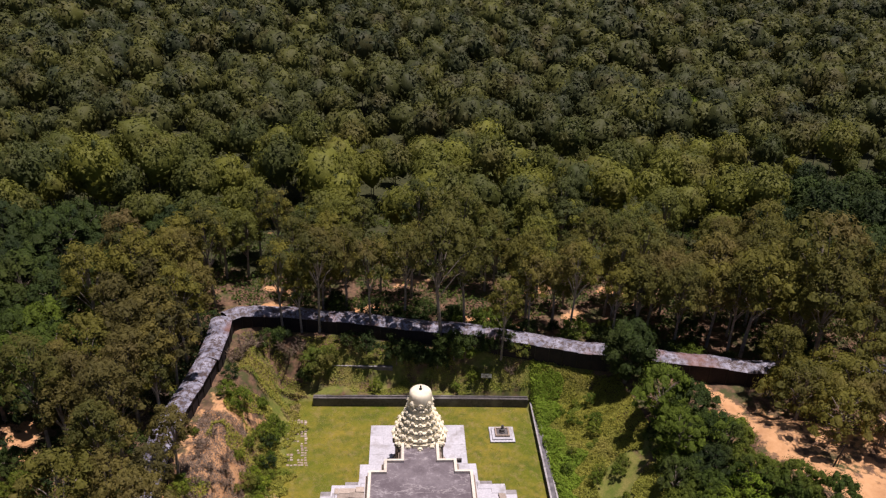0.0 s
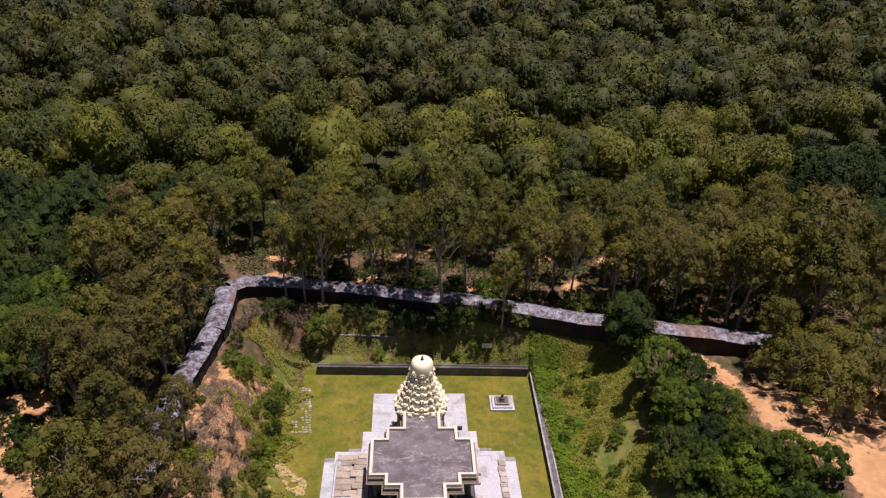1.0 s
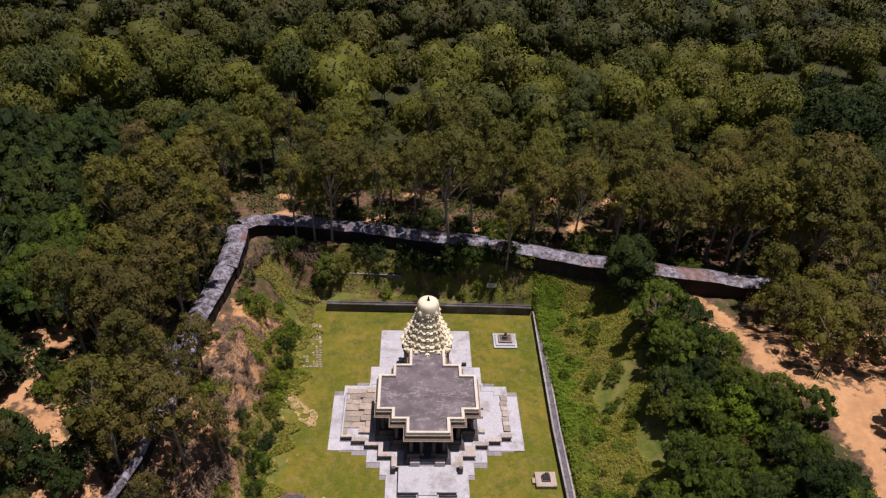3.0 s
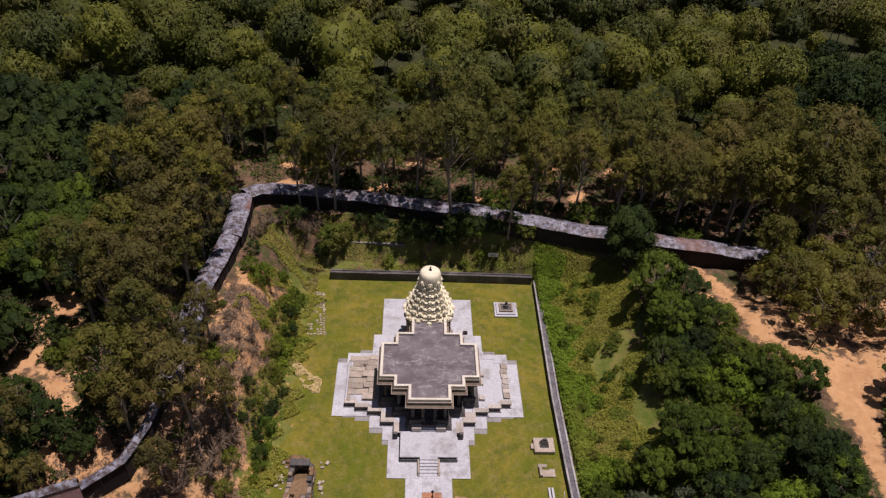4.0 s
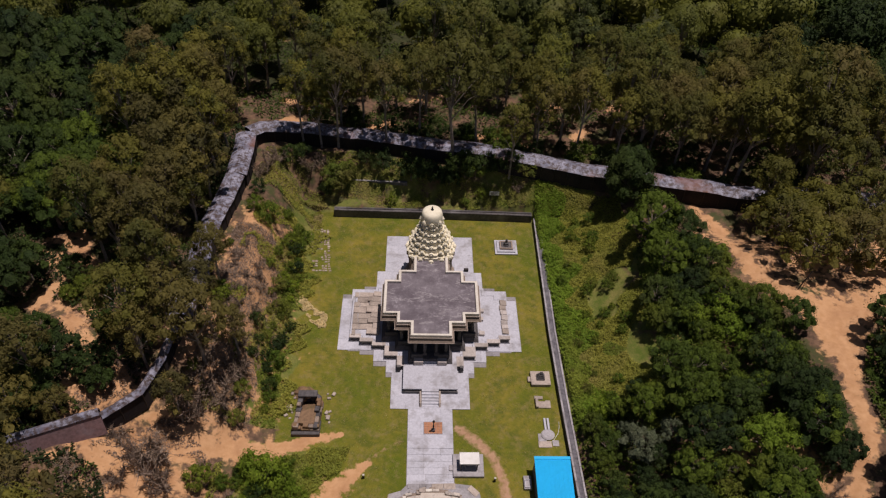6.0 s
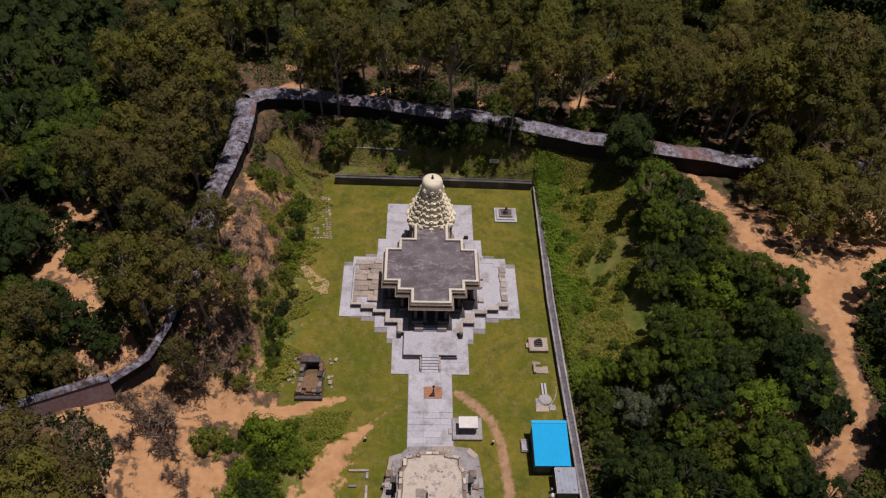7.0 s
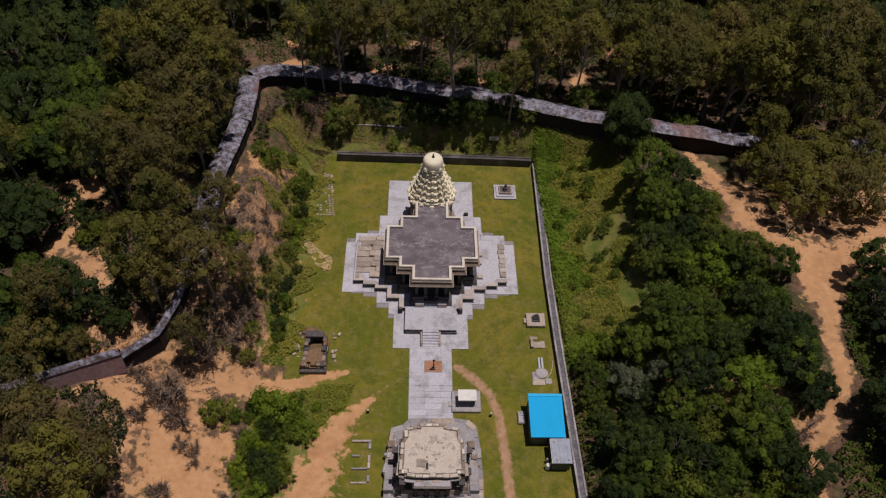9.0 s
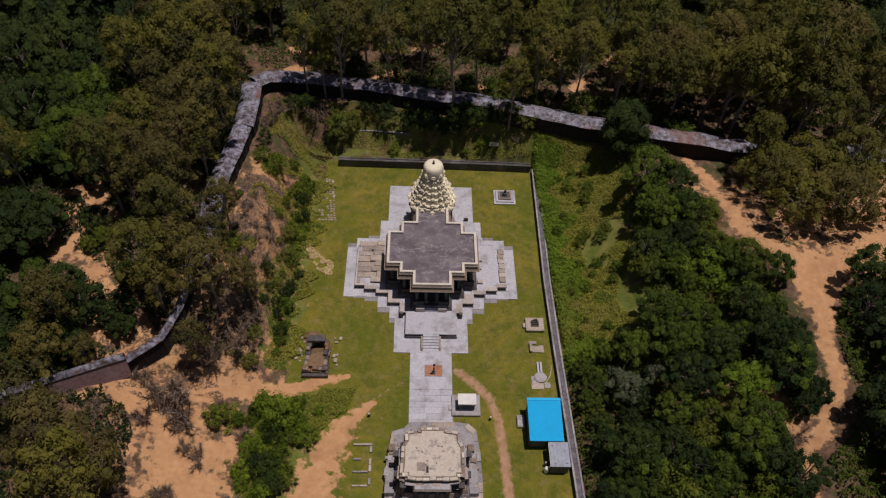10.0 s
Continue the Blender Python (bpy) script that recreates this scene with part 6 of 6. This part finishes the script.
for i, (x, y, s) in enumerate([(33.6, -23.2, 1.1), (35.2, -25.0, 1.0), (34.0, -21.8, 0.8)]):
    plant(SHRUB, "dry", i, x, y, s, 70 * i)
plant(BROAD, "bright", 0, 31.6, -19.6, 0.95, 20)
plant(DENSE, "dark", 0, 28.6, 27.4, 0.95, 40, "", 1.0, label="dense dark green tree standing alone before the walkway")
for i, (x, y, k, s) in enumerate([(47.5, 33.4, 4, 1.3), (55.4, 33.8, 7, 1.35), (54.8, 27.6, 4, 1.25), (46.2, 7.6, 8, 0.95), (51.2, 6.8, 9, 1.0), (57, 9.8, 8, 1.0), (51.2, 14.2, 9, 1.1), (44.6, 12.8, 9, 0.85), (56, 15.9, 4, 0.95), (47.6, 18.6, 8, 0.95), (52, 19.5, 9, 1.0), (47, 23.0, 0, 0.8), (43.4, 36.2, 0, 1.0), (37.9, 35.2, 1, 0.9), (33.7, 41.0, 4, 1.0), (60, 26.8, 0, 0.9),
                                  (60, 35.0, 4, 1.0), (29.5, 38.2, 5, 0.85), (66, 23.8, 1, 0.9), (41, 42.0, 4, 1.0)]):
    plant(EUC, "euc", k, x, y, s, 75 * i)

# understorey close behind the walkway
for i, (x, y) in enumerate(spread_spots(rng, -22, 60, 26, 56, 3.1, lambda x, y: 2.4 < y - float(np.interp(x, [p[0] for p in TUNNEL[9::-1]], [p[1] for p in TUNNEL[9::-1]])) < 9.5 and free(x, y, 0.3) and noise.noise((x * 0.16, y * 0.16, 12.0)) > -0.3)):
    plant(SHRUB, "dark" if rng.random() < 0.6 else "broad", i, x, y, rng.uniform(1.0, 1.8), rng.uniform(0, 360))

# shrubs on the bank behind the court, along its edges and in the open corner
for i, (x, y, s, leaf) in enumerate([(-14.5, 34, 2.0, "weed"), (-16, 33.4, 1.4, "dark"), (-13, 35, 1.3, "weed"), (-1.5, 35.5, 1.5, "dark"), (1.5, 35, 1.5, "dark"), (4, 36, 1.4, "dark"), (7, 35, 1.3, "weed"), (10.5, 35.5, 1.5, "dark"), (12.5, 35, 1.4, "dark"),
                                     (-10, 37, 1.2, "dark"), (-20, 38, 1.4, "dark"), (-6, 32, 0.7, "weed"), (13.5, 32.5, 0.9, "dry"), (5.5, 31.8, 0.8, "weed"), (8, 32.2, 0.7, "weed"), (15, 34, 1.3, "weed"), (-18.5, 36, 1.5, "dry"),
                                     (-24.6, 26, 0.9, "dark"), (-24.2, 22, 1.0, "weed"), (-20.6, 24.6, 0.9, "weed"), (-22.4, 20.5, 1.2, "weed"), (-25.2, 31, 1.2, "dry"), (-23.4, 36, 1.3, "dry"), (-21.6, 37, 1.2, "dark"), (-19.5, 20, 1.1, "weed"), (-24.5, 33, 1.3, "dry"), (-3, 35.2, 1.7, "dark"), (0.2, 35.0, 1.6, "dark"), (3.0, 34.8, 1.7, "dark"), (5.4, 35.3, 1.8, "dark"), (8.6, 35.6, 1.6, "dark"), (6.6, 36.8, 1.6, "dark"), (-7.5, 36.2, 1.4, "dark")]):
    plant(SHRUB, leaf, i, x, y, s, 50 * i)
for i, (x, y) in enumerate(spread_spots(rng, -20.8, -17.6, -10, 24, 1.4, lambda x, y: free(x, y, 0.5, 0.3))):
    plant(SHRUB, rng.choice(("weed", "weed", "weed", "bright", "dark")), i, x, y, rng.uniform(0.45, 0.85), rng.uniform(0, 360))
for i, (x, y) in enumerate(spread_spots(rng, -27, -18, -14, 16, 2.2, lambda x, y: free(x, y, 0.75, 0.3) and x < -20)):
    plant(SHRUB, "dry" if rng.random() < 0.8 else "weed", i, x, y, rng.uniform(0.5, 1.0), rng.uniform(0, 360))
for i, (x, y) in enumerate(spread_spots(rng, -21, -9.5, -34, -15.5, 1.9, lambda x, y: free(x, y, 0.42) and x < -9.5 + 0.3 * (y + 15.5))):
    plant(SHRUB, rng.choice(("weed", "bright", "bright", "broad")), i, x, y, rng.uniform(0.55, 1.15), rng.uniform(0, 360))
for i, (x, y) in enumerate(spread_spots(rng, 16.6, 25, -10, 29, 2.3, lambda x, y: free(x, y) and noise.noise((x * 0.2, y * 0.2, 2.0)) > -0.1)):
    plant(SHRUB, "weed", i, x, y, rng.uniform(0.35, 0.75), rng.uniform(0, 360))
for i, (x, y) in enumerate(spread_spots(rng, -35, -19, -34, -14, 4.5, lambda x, y: free(x, y, 0.72))):
    plant(SHRUB, "dry", i, x, y, rng.uniform(0.8, 1.4), rng.uniform(0, 360))
for i, (x, y) in enumerate([(50, -3.2), (48.5, -12)]):
    plant(SHRUB, "dry", i, x, y, 1.2, 40 * i)


undergrowth("lush_weeds", rng, 46000, 16.2, 21.5, -12, 33, lambda x, y: x < 19.4 + 1.1 * math.sin(y * 0.5) + 0.7 * math.sin(y * 1.3), 1.0, 0.115, "lush", "lush green weeds along the wall")
undergrowth("weeds_east", rng, 76000, 17.5, 28.5, -12, 33, lambda x, y: x < 26.6 + 1.2 * math.sin(y * 0.4) + 0.1 * y and noise.noise((x * 0.16, y * 0.16, 2.5)) > -0.4 + 0.03 * max(0, x - 19.5), 0.6, 0.105, "carpet", "tall green weeds beside the wall")
undergrowth("weeds_west", rng, 44000, -24.5, -14.6, -12, 33, lambda x, y: x < -16.2 + 0.9 * math.sin(y * 0.6) + 0.7 * math.sin(y * 1.9) and noise.noise((x * 0.3, y * 0.3, 6.5)) > -0.2 + 0.05 * (-19 - x), 0.7, 0.11, "carpet", "green weeds on the bank", 0.45, 0.3)
undergrowth("weeds_north", rng, 34000, -26, 18, 30.6, 40, lambda x, y: noise.noise((x * 0.22, y * 0.3, 1.5)) > -0.05, 0.4, 0.085, "carpet", "weeds and scrub on the bank behind the wall")
undergrowth("weeds_south", rng, 30000, -22, -8.5, -34, -14.5, lambda x, y: noise.noise((x * 0.3, y * 0.3, 3.5)) > -0.15 and x < -8.6 + 0.3 * (y + 15), 0.7, 0.11, "carpet", "green weeds between the sand tracks")
undergrowth("leaf_litter", rng, 80000, -36, -17, -34, 24, lambda x, y: (y > -17 or x < -30) and noise.noise((x * 0.25, y * 0.25, 8.5)) > -0.05 and x < -19 + 2 * math.sin(y * 0.5), 0.22, 0.085, "dry", "dry twigs and fallen leaves on the sand", 0.93, 0.2)
undergrowth("dry_grass", rng, 16000, -26, -16.5, 24, 35, lambda x, y: abs(y - 30.5 + 0.35 * (x + 20.5)) < 2.6 + 0.8 * math.sin(x * 1.7) and noise.noise((x * 0.6, y * 0.6, 5.5)) > -0.2, 0.5, 0.1, "straw_grass", "straw-coloured dry grass on the bank", 0.9, 0.2)
undergrowth("bank_litter", rng, 26000, -26.5, -19.5, -13, 18, lambda x, y: noise.noise((x * 0.35, y * 0.35, 3.2)) > -0.12, 0.14, 0.075, "dry", "dry grey-brown litter on the bare bank", 1.1, 0.2)
undergrowth("forest_scrub", rng, 100000, -95, 105, 26, 110, lambda x, y: y > 45 - 0.29 * max(0, x - 3) and noise.noise((x * 0.12, y * 0.12, 1.0)) > -0.18, 1.5, 0.22, "broad", "low scrub under the eucalyptus trees")


undergrowth("thicket_floor", rng, 40000, 15.9, 42, -44, 20, lambda x, y: (inside(x, y, THICKET) or x < 18 and y < -10) and not open_spot(x, y), 1.3, 0.19, "broad", "dark green undergrowth in the thicket", 0.4)
# Low leaves in the green that already carries the trees' shade.
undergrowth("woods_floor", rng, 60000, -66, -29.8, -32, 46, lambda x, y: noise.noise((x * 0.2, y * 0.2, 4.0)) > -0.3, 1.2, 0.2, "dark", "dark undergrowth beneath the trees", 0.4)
undergrowth("thicket_floor", rng, 30000, 35, 62, -44, -4, lambda x, y: x > path_side(y) + 1.0, 1.1, 0.2, "broad", "dark green undergrowth beyond the sand path", 0.42)
undergrowth("straw_heap", rng, 9000, -18.2, -13.2, 3.5, 11.5, lambda x, y: noise.noise((x * 0.9, y * 0.9, 12.0)) > -0.08 and (abs(y - 7 + 1.3 * (x + 15.2)) < 1.3 or math.hypot(x + 14.4, y - 6.2) < 1.2), 0.3, 0.11, "straw", "pale heap of dry cut leaves on the lawn")


undergrowth("cut_grass", rng, 46000, -16.5, 15, -30, 29.4, lambda x, y: not inside(x, y, PAVING) and noise.noise((x * 0.9, y * 0.9, 21.0)) > 0.36, 0.04, 0.06, "straw_grass", "small wisps of dry cut grass on the lawn", 0.45)
undergrowth("grass_tufts", rng, 30000, -17, 15.2, -30, 30, lambda x, y: not inside(x, y, PAVING) and noise.noise((x * 0.5, y * 0.5, 15.0)) > -0.15, 0.05, 0.06, "carpet", "uneven grass tufts over the lawn", 0.45)


# ---- paving slabs, last ----
def paving():
    t = thing("pavement", COURT, "pale grey granite paving round the temple", "paving", kind="structure")
    part("bed", prism(PAVING, PAVING, -0.25, 0.012), "stone_grey", t)
    rng = random.Random(2)
    y, w = -20.75, 1.95
    while y < 23.95:
        y1 = min(y + (w if y > -15.5 else 0.9), 24.0)
        ym = (y + y1) / 2
        xs = [x for x in np.arange(-11.6, 11.6, 0.05) if inside(x, ym, PAVING)]
        if xs:
            x, end = min(xs), max(xs)
            while x < end - 0.05:
                x1 = min(x + rng.uniform(1.5, 2.3), end)
                if end - x1 < 0.5:
                    x1 = end
                if not (inside((x + x1) / 2, ym, grown(TERRACE, -0.8)) and inside(x, ym, grown(TERRACE, -0.8)) and inside(x1, ym, grown(TERRACE, -0.8))):
                    dz = rng.uniform(-0.008, 0.008)
                    gap = 0.004 if y > -15.5 else 0.012
                    part("paving_slab", box(x + gap, x1 - gap, y + gap, y1 - gap, 0.03, 0.09 + dz - (0.012 * round((-14.7 - y) / 0.9) if y < -15.5 else 0)), "paving", t)
                x = x1
        y = y1
    old = thing("old_paving", local(0, 21) @ Matrix.Translation((0, -21, 0)), "worn old stone paving sunk in the grass", "paving", kind="structure")
    for j in range(20):                                    # a paved strip with a firmer edge course, half sunk
        y = 15.9 + j * 0.52
        shift = 0.11 * (26 - y)
        for i in range(6):
            if i == 5 and rng.random() < 0.9 or i < 5 and (j in (0, 1, 18, 19) and rng.random() < 0.75 or rng.random() < 0.42):
                x = -17.7 + shift + i * 0.46 + rng.uniform(-0.06, 0.06)
                q = y + rng.uniform(-0.06, 0.06)
                part("old_slab", box(x, x + rng.uniform(0.24, 0.42), q, q + rng.uniform(0.25, 0.46), -0.05, rng.uniform(0.0, 0.05), 0.015), rng.choice(("slab", "stone_brown", "stone_brown")), old)


paving()
